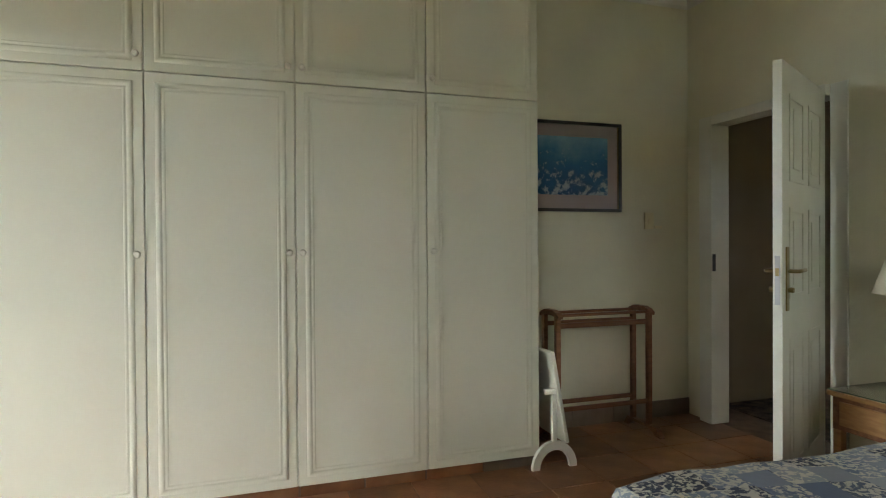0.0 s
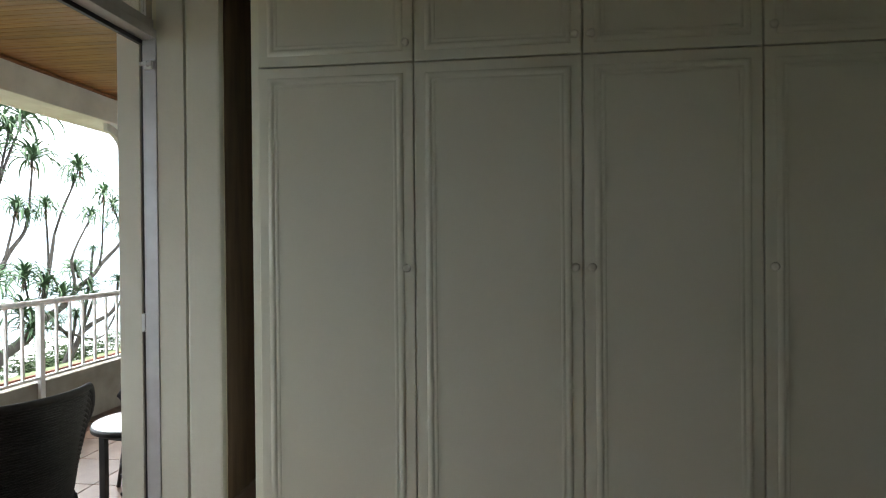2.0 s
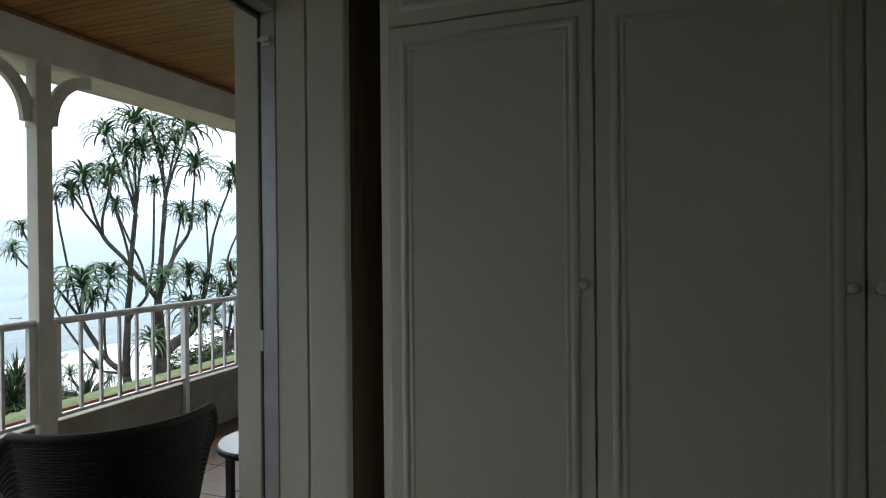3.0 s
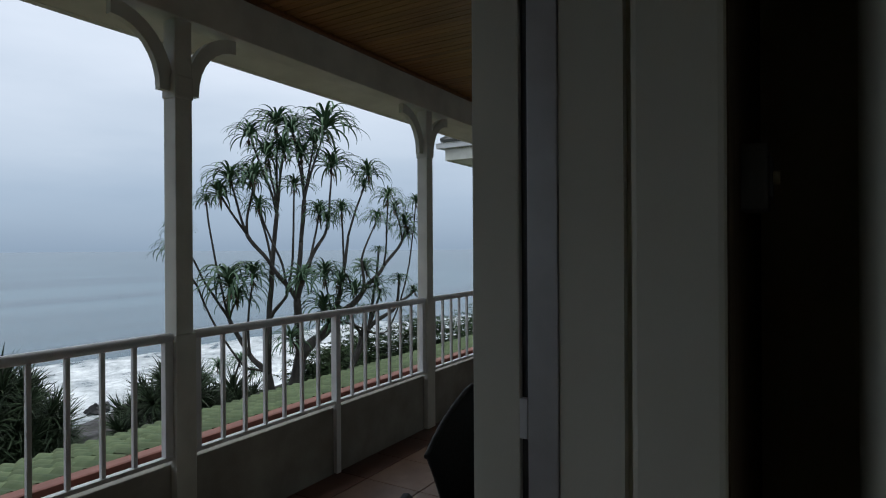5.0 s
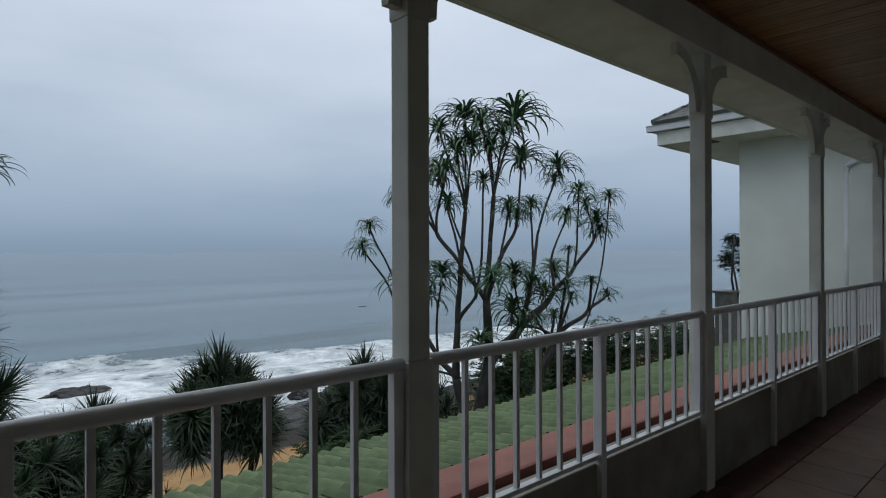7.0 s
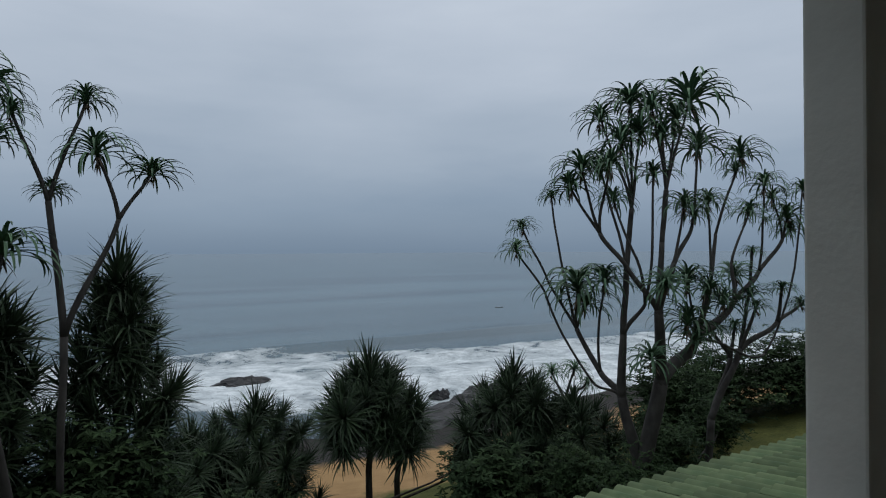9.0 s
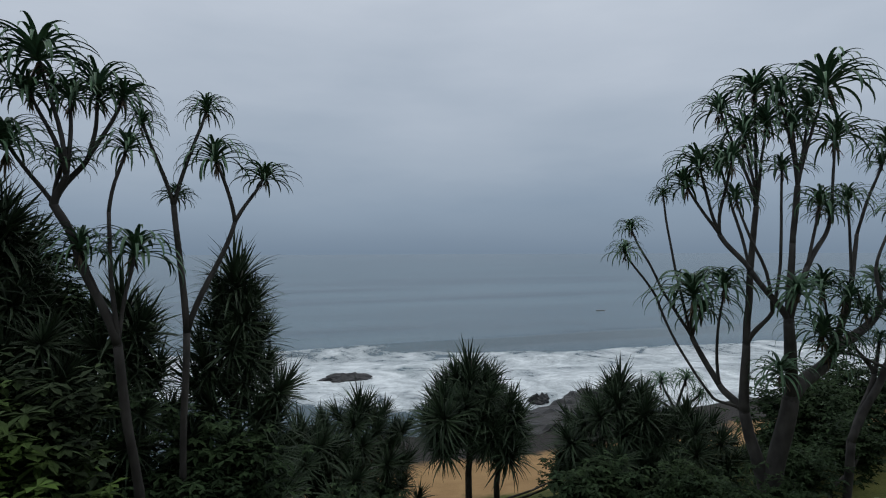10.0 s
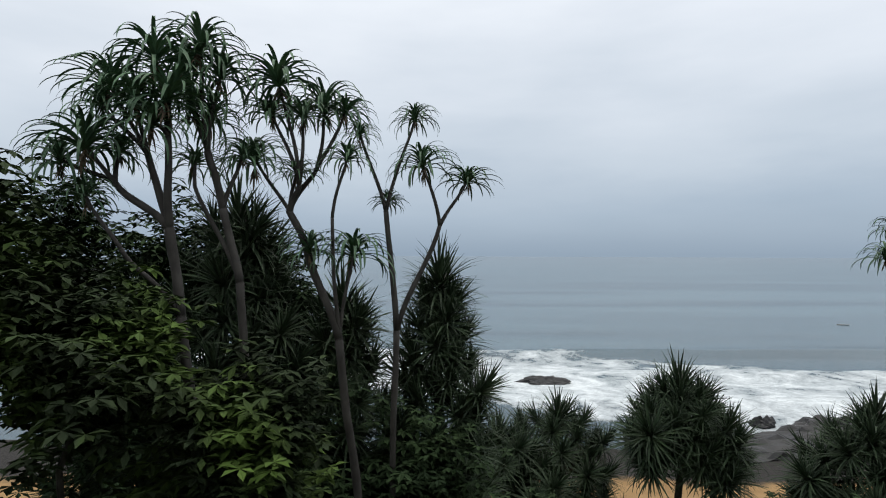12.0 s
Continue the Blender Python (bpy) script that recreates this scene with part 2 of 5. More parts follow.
def build_sea(n, l, p):
    tc, sp, mp = n.new("ShaderNodeTexCoord"), n.new("ShaderNodeSeparateXYZ"), n.new("ShaderNodeMapping")
    l.new(tc.outputs["Object"], sp.inputs[0])
    mp.inputs["Scale"].default_value = (1.0, 0.75, 1)
    l.new(tc.outputs["Object"], mp.inputs[0])
    edge = noise_node(n, l, mp.outputs[0], 0.05, 5)
    # breakers reach from the shore to about 74 m out, with a ragged outer line
    # the outer line runs slantwise, nearer the land towards the headland
    slant = arith(n, l, "MULTIPLY_ADD", sp.outputs[1], -0.26, arith(n, l, "ADD", sp.outputs[0], 6.5))
    out = arith(n, l, "MULTIPLY_ADD", edge, 22.0, slant)
    calm_side = arith(n, l, "MULTIPLY_ADD", edge, 16.0, arith(n, l, "MULTIPLY_ADD", sp.outputs[1], -0.55, sp.outputs[0]))
    shelter = stops(n, l, arith(n, l, "MULTIPLY_ADD", calm_side, 0.02, 1.5), (0.54, (1, 1, 1)), (0.6, (0.45, 0.45, 0.45)))
    inner = stops(n, l, arith(n, l, "MULTIPLY_ADD", out, 0.01, 0.9), (0.255, (0, 0, 0)), (0.29, (0.85, 0.85, 0.85)), (0.5, (1, 1, 1)), (0.68, (0.62, 0.62, 0.62)))
    inner = arith(n, l, "MULTIPLY", inner, shelter)
    churn = noise_node(n, l, mp.outputs[0], 0.3, 9, 0.68, 0.8)
    lace = noise_node(n, l, mp.outputs[0], 1.5, 9, 0.75, 0.9)
    f = arith(n, l, "MULTIPLY_ADD", lace, 0.45, arith(n, l, "MULTIPLY", churn, 0.78))
    fm = stops(n, l, arith(n, l, "ADD", f, arith(n, l, "MULTIPLY_ADD", inner, 0.62, -0.62)), (0.42, (0, 0, 0)), (0.53, (0.5, 0.5, 0.5)), (0.7, (1, 1, 1)))
    mw = n.new("ShaderNodeMapping")
    mw.inputs["Scale"].default_value = (1.0, 0.16, 1)
    l.new(tc.outputs["Object"], mw.inputs[0])
    swell = noise_node(n, l, mw.outputs[0], 0.045, 5, 0.55)
    water = stops(n, l, swell, (0.4, (0.012, 0.042, 0.06)), (0.6, (0.056, 0.112, 0.134)))
    l.new(mix_colour(n, l, fm, water, (0.77, 0.81, 0.82)), p.inputs["Base Color"])
    l.new(arith(n, l, "MULTIPLY_ADD", fm, 0.6, 0.18), p.inputs["Roughness"])
    bp = n.new("ShaderNodeBump")
    bp.inputs["Strength"].default_value, bp.inputs["Distance"].default_value = 0.3, 1.0
    l.new(arith(n, l, "MULTIPLY_ADD", fm, 0.35, arith(n, l, "ADD", swell, arith(n, l, "MULTIPLY", lace, 0.08))), bp.inputs["Height"])
    l.new(bp.outputs[0], p.inputs["Normal"])


SEA = ramp_mat("grey_green_sea", 0.4, build_sea)


def build_ground(n, l, p):
    p.inputs["Specular IOR Level"].default_value = 0.12
    tc, sp = n.new("ShaderNodeTexCoord"), n.new("ShaderNodeSeparateXYZ")
    l.new(tc.outputs["Object"], sp.inputs[0])
    wob = noise_node(n, l, tc.outputs["Object"], 0.25, 5)
    grain = noise_node(n, l, tc.outputs["Object"], 9.0, 6, 0.7)
    patch = noise_node(n, l, tc.outputs["Object"], 0.8, 6, 0.6)
    x = arith(n, l, "MULTIPLY_ADD", wob, 7.0, sp.outputs[0])
    beach = stops(n, l, arith(n, l, "MULTIPLY_ADD", x, 0.02, 0.9), (0.415, (1, 1, 1)), (0.44, (0, 0, 0)))
    sand = stops(n, l, patch, (0.3, (0.27, 0.165, 0.075)), (0.7, (0.37, 0.235, 0.11)))
    grass = stops(n, l, arith(n, l, "MULTIPLY_ADD", grain, 0.5, arith(n, l, "MULTIPLY", patch, 0.5)), (0.35, (0.03, 0.038, 0.01)), (0.6, (0.095, 0.1, 0.028)))
    wet = stops(n, l, arith(n, l, "MULTIPLY_ADD", x, 0.02, 0.9), (0.262, (1, 1, 1)), (0.29, (0, 0, 0)))
    ledge = stops(n, l, grain, (0.35, (0.018, 0.017, 0.017)), (0.65, (0.06, 0.055, 0.05)))
    l.new(mix_colour(n, l, wet, mix_colour(n, l, beach, grass, sand), ledge), p.inputs["Base Color"])
    bp = n.new("ShaderNodeBump")
    bp.inputs["Strength"].default_value, bp.inputs["Distance"].default_value = 0.6, 0.05
    l.new(grain, bp.inputs["Height"])
    l.new(bp.outputs[0], p.inputs["Normal"])


GROUND = ramp_mat("grass_and_sand", 0.9, build_ground)


def build_print(n, l, p):
    tc, sp = n.new("ShaderNodeTexCoord"), n.new("ShaderNodeSeparateXYZ")
    l.new(tc.outputs["Object"], sp.inputs[0])
    deep = stops(n, l, arith(n, l, "MULTIPLY_ADD", noise_node(n, l, tc.outputs["Object"], 5.0, 4), 0.5, arith(n, l, "MULTIPLY_ADD", sp.outputs[2], 1.5, -2.5)),
                 (0.05, (0.015, 0.07, 0.16)), (0.45, (0.03, 0.16, 0.32)), (0.8, (0.22, 0.45, 0.55)))
    specks = stops(n, l, arith(n, l, "MULTIPLY_ADD", sp.outputs[2], -0.45, arith(n, l, "ADD", noise_node(n, l, tc.outputs["Object"], 22.0, 6, 0.7), 0.675)), (0.45, (0, 0, 0)), (0.53, (0.85, 0.85, 0.85)))
    l.new(mix_colour(n, l, specks, deep, (0.42, 0.52, 0.58)), p.inputs["Base Color"])


PRINT = ramp_mat("underwater_print", 0.25, build_print)


def build_quilt(n, l, p):
    tc, mp = n.new("ShaderNodeTexCoord"), n.new("ShaderNodeMapping")
    mp.inputs["Scale"].default_value = (9.5, 9.5, 9.5)
    mp.inputs["Rotation"].default_value = (0, 0, 0.18)
    l.new(tc.outputs["Object"], mp.inputs[0])
    v = n.new("ShaderNodeTexVoronoi")
    v.distance, v.inputs["Scale"].default_value, v.inputs["Randomness"].default_value = "CHEBYCHEV", 1.0, 0.12
    l.new(mp.outputs[0], v.inputs["Vector"])
    sp = n.new("ShaderNodeSeparateColor")
    l.new(v.outputs["Color"], sp.inputs[0])
    patch = stops(n, l, sp.outputs[0], (0.1, (0.035, 0.045, 0.085)), (0.35, (0.16, 0.21, 0.31)), (0.6, (0.34, 0.37, 0.4)), (0.9, (0.13, 0.17, 0.27)))
    flowers = stops(n, l, noise_node(n, l, tc.outputs["Object"], 52.0, 4, 0.55, 0.8), (0.48, (0, 0, 0)), (0.54, (1, 1, 1)))
    k = arith(n, l, "MULTIPLY", flowers, stops(n, l, sp.outputs[1], (0.3, (0, 0, 0)), (0.34, (0.85, 0.85, 0.85))))
    l.new(mix_colour(n, l, k, patch, (0.62, 0.6, 0.52)), p.inputs["Base Color"])
    bp = n.new("ShaderNodeBump")
    bp.inputs["Strength"].default_value, bp.inputs["Distance"].default_value = 0.5, 0.02
    l.new(arith(n, l, "ADD", v.outputs["Distance"], noise_node(n, l, tc.outputs["Object"], 12.0, 5)), bp.inputs["Height"])
    l.new(bp.outputs[0], p.inputs["Normal"])


QUILT = ramp_mat("patchwork_quilt", 0.9, build_quilt)


# ---- building helpers ----
def bx(bm, x0, x1, y0, y1, z0, z1, bevel=0.0):
    """A box between two corners, with chamfered edges where asked."""
    vs = [bm.verts.new((x, y, z)) for x in (x0, x1) for y in (y0, y1) for z in (z0, z1)]
    fs = [bm.faces.new([vs[i] for i in f]) for f in ((0, 1, 3, 2), (4, 6, 7, 5), (0, 4, 5, 1), (2, 3, 7, 6), (0, 2, 6, 4), (1, 5, 7, 3))]
    if bevel:
        bmesh.ops.bevel(bm, geom=list({e for f in fs for e in f.edges}), offset=bevel, segments=2, affect="EDGES", profile=0.6)
    return bm


def box_bm(*a, bevel=0.0):
    return bx(bmesh.new(), *a, bevel=bevel)


def tube(bm, pts, radii, n=8, caps=True):
    """A round limb swept along points."""
    rings, side = [], None
    pts = [Vector(p) for p in pts]
    for i, p in enumerate(pts):
        d = (pts[min(i + 1, len(pts) - 1)] - pts[max(i - 1, 0)]).normalized()
        side = d.orthogonal().normalized() if side is None else (side - d * side.dot(d)).normalized()
        up, r = d.cross(side), radii[i] if isinstance(radii, (list, tuple)) else radii
        rings.append([bm.verts.new(p + r * (math.cos(a) * side + math.sin(a) * up)) for a in (math.tau * k / n for k in range(n))])
    for a, b in zip(rings, rings[1:]):
        for k in range(n):
            bm.faces.new((a[k], a[(k + 1) % n], b[(k + 1) % n], b[k])).smooth = True
    if caps:
        bm.faces.new(rings[0][::-1])
        bm.faces.new(rings[-1])
    return bm


def extrude_outline(bm, outline, axis, a0, a1):
    """A flat outline of (u, w) pairs given thickness along an axis (0: x, 1: y, 2: z)."""
    def put(u, w, a):
        return (a, u, w) if axis == 0 else (u, a, w) if axis == 1 else (u, w, a)
    lo, hi = [bm.verts.new(put(u, w, a0)) for u, w in outline], [bm.verts.new(put(u, w, a1)) for u, w in outline]
    k = len(outline)
    bm.faces.new(lo[::-1]), bm.faces.new(hi)
    for i in range(k):
        bm.faces.new((lo[i], lo[(i + 1) % k], hi[(i + 1) % k], hi[i]))
    return bm


def finish(bm, name, material, smooth=False):
    bmesh.ops.recalc_face_normals(bm, faces=bm.faces)
    me = bpy.data.meshes.new(name)
    bm.to_mesh(me)
    bm.free()
    for m in material if isinstance(material, (list, tuple)) else (material,):
        me.materials.append(m)
    if smooth:
        for f in me.polygons:
            f.use_smooth = True
    return me


def part(name, bm, material, parent, label="", smooth=False):
    ob = new(name, finish(bm, name, material, smooth))
    ob.parent = parent
    return tagged(ob, label) if label else ob


def shared(name, me, parent, m):
    ob = new(name, me)
    ob.parent = parent
    ob.matrix_basis = m
    return ob


def thing(name, label, category, group="", at=(0, 0, 0), turn=0):
    ob = new(name)
    ob.matrix_basis = pose(*at, 0, 0, turn)
    ob.empty_display_size = 0.1
    return tagged(ob, label, category, group)


def structure(name, bm, material, label="", category=""):
    return tagged(new(name, finish(bm, name, material)), label, category, kind="structure")


# ---- the house: bedroom shell ----
FLOOR, OUT = -0.05, -0.455       # bedroom floor, veranda floor
X0, X1, Y0, Y1, TOP = -1.47, 3.03, -3.1, 3.37, 3.06
XO = -1.97                       # outer face of the sea-side wall
JN, JS = 3.01, 1.2              # wide opening to the veranda; its unseen edge JS is set to limit light

floor = structure("floor", bx(box_bm(XO, 5.4, Y0 - 0.2, Y1 + 0.2, -0.25, FLOOR - 0.008), XO, -1.0, Y1 + 0.2, 4.45, -0.25, FLOOR - 0.008), GROUT, "terracotta tiled bedroom floor with thin grout", "floor")
structure("ceiling", bx(box_bm(XO, X1 + 0.2, Y0 - 0.2, Y1 + 0.2, TOP, TOP + 0.12), XO, -1.0, Y1 + 0.2, 4.45, TOP, TOP + 0.12), CEILING_WHITE, "plain white painted bedroom ceiling", "ceiling")
cornice = bmesh.new()
for a, b in (((-1.17, Y1), (X1, Y1)), ((X1, Y1), (X1, Y0))):
    run, prof = (Vector((*b, 0)) - Vector((*a, 0))), ((0.0, 0.0), (0.015, 0.02), (0.03, 0.06), (0.085, 0.1), (0.1, 0.115))
    inward = Vector((run.y, -run.x, 0)).normalized()
    rows = [[cornice.verts.new(Vector((*e, TOP - 0.115)) + inward * o + Vector((0, 0, h))) for o, h in prof] for e in (a, b)]
    for i in range(len(prof) - 1):
        cornice.faces.new((rows[0][i], rows[0][i + 1], rows[1][i + 1], rows[1][i]))
structure("cornice", cornice, CEILING_WHITE, "moulded white plaster cornice", "cornice")
structure("wall_alcove", bx(box_bm(XO, -1.0, 4.3, 4.45, FLOOR - 0.2, TOP), -1.17, -1.0, Y1 + 0.2, 4.3, FLOOR - 0.2, TOP), PLASTER, "plastered end of the narrow alcove beside the wardrobe", "wall")
structure("wall_north", box_bm(-1.17, X1 + 0.2, Y1, Y1 + 0.2, FLOOR - 0.2, TOP), PLASTER, "cream plastered bedroom wall", "wall")
wall_e = box_bm(X1, X1 + 0.1, 3.12, Y1, FLOOR, TOP)
bx(wall_e, X1, X1 + 0.1, Y0, 2.22, FLOOR, TOP)
bx(wall_e, X1, X1 + 0.1, 2.22, 3.12, 2.04, TOP)
structure("wall_east", wall_e, PLASTER, "cream plastered wall around the passage doorway", "wall")
WX0, WX1, WZ1 = 0.8, 1.75, 2.3       # window behind the bed's side
wall_s = box_bm(X0, WX0, Y0 - 0.2, Y0, FLOOR, TOP)
bx(wall_s, WX1, X1, Y0 - 0.2, Y0, FLOOR, TOP)
bx(wall_s, WX0, WX1, Y0 - 0.2, Y0, FLOOR, 0.9)
bx(wall_s, WX0, WX1, Y0 - 0.2, Y0, WZ1, TOP)
structure("wall_south", wall_s, PLASTER, "cream plastered wall with a window", "wall")
wall_w = box_bm(XO, X0, JN + 0.03, 4.3, OUT - 0.2, TOP)
bx(wall_w, XO, X0, Y0 - 0.2, JS, OUT - 0.2, TOP)
bx(wall_w, XO, X0, JS, JN + 0.03, 2.82, TOP)
structure("wall_west", wall_w, PLASTER, "thick cream plastered wall with a wide opening to the veranda", "wall")
structure("threshold", box_bm(XO, X0, JS, JN + 0.03, OUT - 0.2, FLOOR), GROUT, "tiled sill of the veranda opening", "threshold")
# thin sheet added over the wall; its dark colour imitates the alcove's shade
structure("alcove_shade_sheet", box_bm(X0 + 0.0005, X0 + 0.006, JN + 0.042, 4.29, FLOOR, TOP - 0.01), ALCOVE_SHADE, "thin dark brown sheet imitating shade on the alcove wall", "wall panel")
# stepped reveal of the opening
structure("reveal_step", box_bm(-1.632, X0 + 0.004, JN - 0.01, JN + 0.03, FLOOR, 2.82, bevel=0.012), REVEAL, "stepped plaster reveal beside the opening", "reveal")
structure("reveal_outer", box_bm(XO - 0.012, -1.868, JN, JN + 0.03, OUT, 2.9, bevel=0.004), REVEAL, "white painted outer reveal", "reveal")

window_2 = tagged(thing("window_2", "white framed window in the plastered wall", "window"), kind="structure")
wf = box_bm(WX0, WX0 + 0.05, Y0 - 0.14, Y0 - 0.08, 0.9, WZ1)
bx(wf, WX1 - 0.05, WX1, Y0 - 0.14, Y0 - 0.08, 0.9, WZ1), bx(wf, WX0 + 0.05, WX1 - 0.05, Y0 - 0.14, Y0 - 0.08, 0.9, 0.95), bx(wf, WX0 + 0.05, WX1 - 0.05, Y0 - 0.14, Y0 - 0.08, WZ1 - 0.05, WZ1)
part("window_frame", wf, JOINERY, window_2)
p2 = part("pane", box_bm(WX0 + 0.05, WX1 - 0.05, Y0 - 0.114, Y0 - 0.108, 0.95, WZ1 - 0.05), GLASS, window_2)
p2.visible_shadow = False

# aluminium frame of the open sliding door, with a fixed light above
slider = tagged(thing("door_2", "silver aluminium sliding door frame standing open to the veranda", "sliding door"), kind="structure")
jb = box_bm(-1.848, -1.78, JN - 0.005, JN + 0.03, FLOOR, 2.3, bevel=0.003)
part("jamb", jb, ALU, slider, "satin silver upright with a track groove")
part("track_groove", box_bm(-1.867, -1.849, JN + 0.012, JN + 0.03, FLOOR, 2.27), DARK_TRACK, slider)
hd = box_bm(-1.848, -1.776, JS, JN - 0.006, 2.255, 2.3, bevel=0.003)
bx(hd, -1.84, -1.79, JS, JN - 0.006, 2.3, 2.345)
part("head_rail", hd, ALU, slider)
part("head_groove", box_bm(-1.867, -1.849, JS, JN + 0.01, 2.236, 2.27), DARK_TRACK, slider)
tr = box_bm(-1.83, -1.8, JS, JN, 2.775, 2.82)
for y in (JN - 0.045, 2.1, JS):
    bx(tr, -1.83, -1.8, y, y + 0.045, 2.345, 2.775)
part("transom_frame", tr, ALU, slider)
tp = part("pane", box_bm(-1.818, -1.812, JS + 0.045, JN - 0.045, 2.345, 2.775), GLASS, slider, "fixed glass light above the door")
tp.visible_shadow = False
part("strike_plate", box_bm(-1.8665, -1.8485, JN - 0.006, JN + 0.012, 0.88, 0.965, bevel=0.001), RAIL_WHITE, slider, "small white lock keeper")
bh = bmesh.new()
tube(bh, ((-1.815, JN - 0.005, 2.135), (-1.815, JN - 0.04, 2.135)), 0.012)
bx(bh, -1.835, -1.795, JN - 0.017, JN - 0.005, 2.115, 2.155, bevel=0.003)
bx(bh, -1.845, -1.785, JN - 0.037, JN - 0.023, 2.127, 2.143, bevel=0.003)
part("catch", bh, RAIL_WHITE, slider, "small white door catch")
rl = box_bm(-1.779, -1.647, JN, JN + 0.03, FLOOR, 2.82)
structure("reveal_inner", rl, REVEAL, "cream plaster strip beside the frame", "reveal")

# ---- passage behind the doorway ----
pas = box_bm(X1 + 0.1, 4.8, 3.45, 3.57, FLOOR, 2.6)
# unseen gap in the far wall, left only to let some daylight in
bx(pas, 4.7, 4.8, 1.1, 3.45, FLOOR, 2.6), bx(pas, 4.7, 4.8, 0.6, 1.1, FLOOR, 1.4), bx(pas, 4.7, 4.8, 0.6, 1.1, 1.85, 2.6), bx(pas, X1 + 0.1, 4.8, 0.5, 0.6, FLOOR, 2.6)
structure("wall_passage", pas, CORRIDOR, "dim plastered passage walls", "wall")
structure("ceiling_passage", box_bm(X1 + 0.1, 4.8, 0.5, 3.57, 2.6, 2.7), CEILING_WHITE, "plain passage ceiling", "ceiling")
pdoor = thing("passage_door", "dark panelled wooden door in the dim passage", "door")
part("leaf", box_bm(4.655, 4.697, 2.6, 3.4, FLOOR + 0.01, 2.0, bevel=0.003), DARK_DOOR, pdoor)
for z0, z1 in ((0.1, 0.85), (0.98, 1.9)):
    for y0 in (2.7, 3.05):
        part("panel", box_bm(4.645, 4.656, y0, y0 + 0.26, z0, z1, bevel=0.004), DARK_DOOR, pdoor)
rug = thing("rug", "dark patterned rug on the passage floor", "rug")
part("carpet", box_bm(3.4, 4.3, 1.9, 3.5, FLOOR + 0.001, FLOOR + 0.012, bevel=0.003), RUG, rug)

# ---- doorway frame and open panelled door ----
dframe = tagged(thing("door_1", "white painted door frame in the cream wall", "door frame"), kind="structure")
part("jamb", box_bm(X1 - 0.05, X1 + 0.105, 3.085, 3.2, FLOOR, 2.1, bevel=0.006), JOINERY, dframe)
part("jamb", box_bm(X1 - 0.012, X1 + 0.105, 2.14, 2.24, FLOOR, 2.1, bevel=0.004), JOINERY, dframe)
part("lintel", box_bm(X1 - 0.05, X1 + 0.105, 2.24, 3.085, 2.035, 2.1, bevel=0.006), JOINERY, dframe)
part("strike_plate", box_bm(X1 - 0.04, X1 - 0.015, 3.081, 3.086, 1.02, 1.14), DARK_TRACK, dframe, "dark metal lock keeper")

leaf_turn = math.degrees(math.atan2(2.2 - 1.815, 2.9 - 2.155))
leaf = thing("panelled_door", "white panelled bedroom door standing open into the room", "door", at=(2.9, 2.2, FLOOR + 0.01), turn=180 + leaf_turn)
LW, LH = 0.81, 2.075
part("leaf", box_bm(0, LW, -0.02, 0.02, 0, LH, bevel=0.003), JOINERY, leaf)
for z0, z1 in ((0.22, 0.82), (1.0, 1.42), (1.54, 1.94)):
    for u0 in (0.11, 0.45):
        for s in (-1, 1):
            bm = bmesh.new()
            a, b = sorted((s * 0.0195, s * 0.0235))
            bx(bm, u0, u0 + 0.25, a, b, z0, z0 + 0.022), bx(bm, u0, u0 + 0.25, a, b, z1 - 0.022, z1)
            bx(bm, u0, u0 + 0.022, a, b, z0 + 0.022, z1 - 0.022), bx(bm, u0 + 0.228, u0 + 0.25, a, b, z0 + 0.022, z1 - 0.022)
            bx(bm, u0 + 0.06, u0 + 0.19, a, b, z0 + 0.06, z1 - 0.06, bevel=0.003)
            part("panel_moulding", bm, JOINERY, leaf)
part("lock_plate", box_bm(LW - 0.001, LW + 0.002, -0.011, 0.011, 0.98, 1.2), ALU, leaf, "silver lock faceplate")
part("latch", box_bm(LW, LW + 0.009, -0.007, 0.007, 1.11, 1.145), BRASS, leaf)
for s in (-1, 1):
    h = bmesh.new()
    a, b = sorted((s * 0.02, s * 0.027))
    bx(h, LW - 0.085, LW - 0.045, a, b, 0.95, 1.24, bevel=0.003)
    tube(h, ((LW - 0.065, s * 0.027, 1.13), (LW - 0.065, s * 0.062, 1.13), (LW - 0.08, s * 0.07, 1.13), (LW - 0.18, s * 0.068, 1.132)), 0.009, 8)
    tube(h, ((LW - 0.065, s * 0.027, 1.045), (LW - 0.065, s * 0.05, 1.045)), 0.012, 8)
    part("handle", h, BRASS, leaf, "aged brass lever handle on a long plate")

# ---- skirting tiles ----
skirt_me = finish(box_bm(0.002, 0.328, -0.012, 0, 0, 0.118), "tile", SKIRT)
skirting = tagged(thing("baseboard", "grey brown tile skirting along the bedroom wall", "skirting"), kind="structure")
for k in range(5):
    shared("tile", skirt_me, skirting, pose(1.38 + 0.33 * k, Y1, FLOOR))
for k in range(3):
    shared("tile", skirt_me, skirting, pose(X0, 3.05 + 0.33 * k, FLOOR, 0, 0, 90))

# ---- built-in wardrobe: four bays, each with a tall and a top door ----
SEAMS = (-1.18, -0.516, 0.155, 0.829, 1.487)
WY, W_SPLIT = 2.776, 2.023


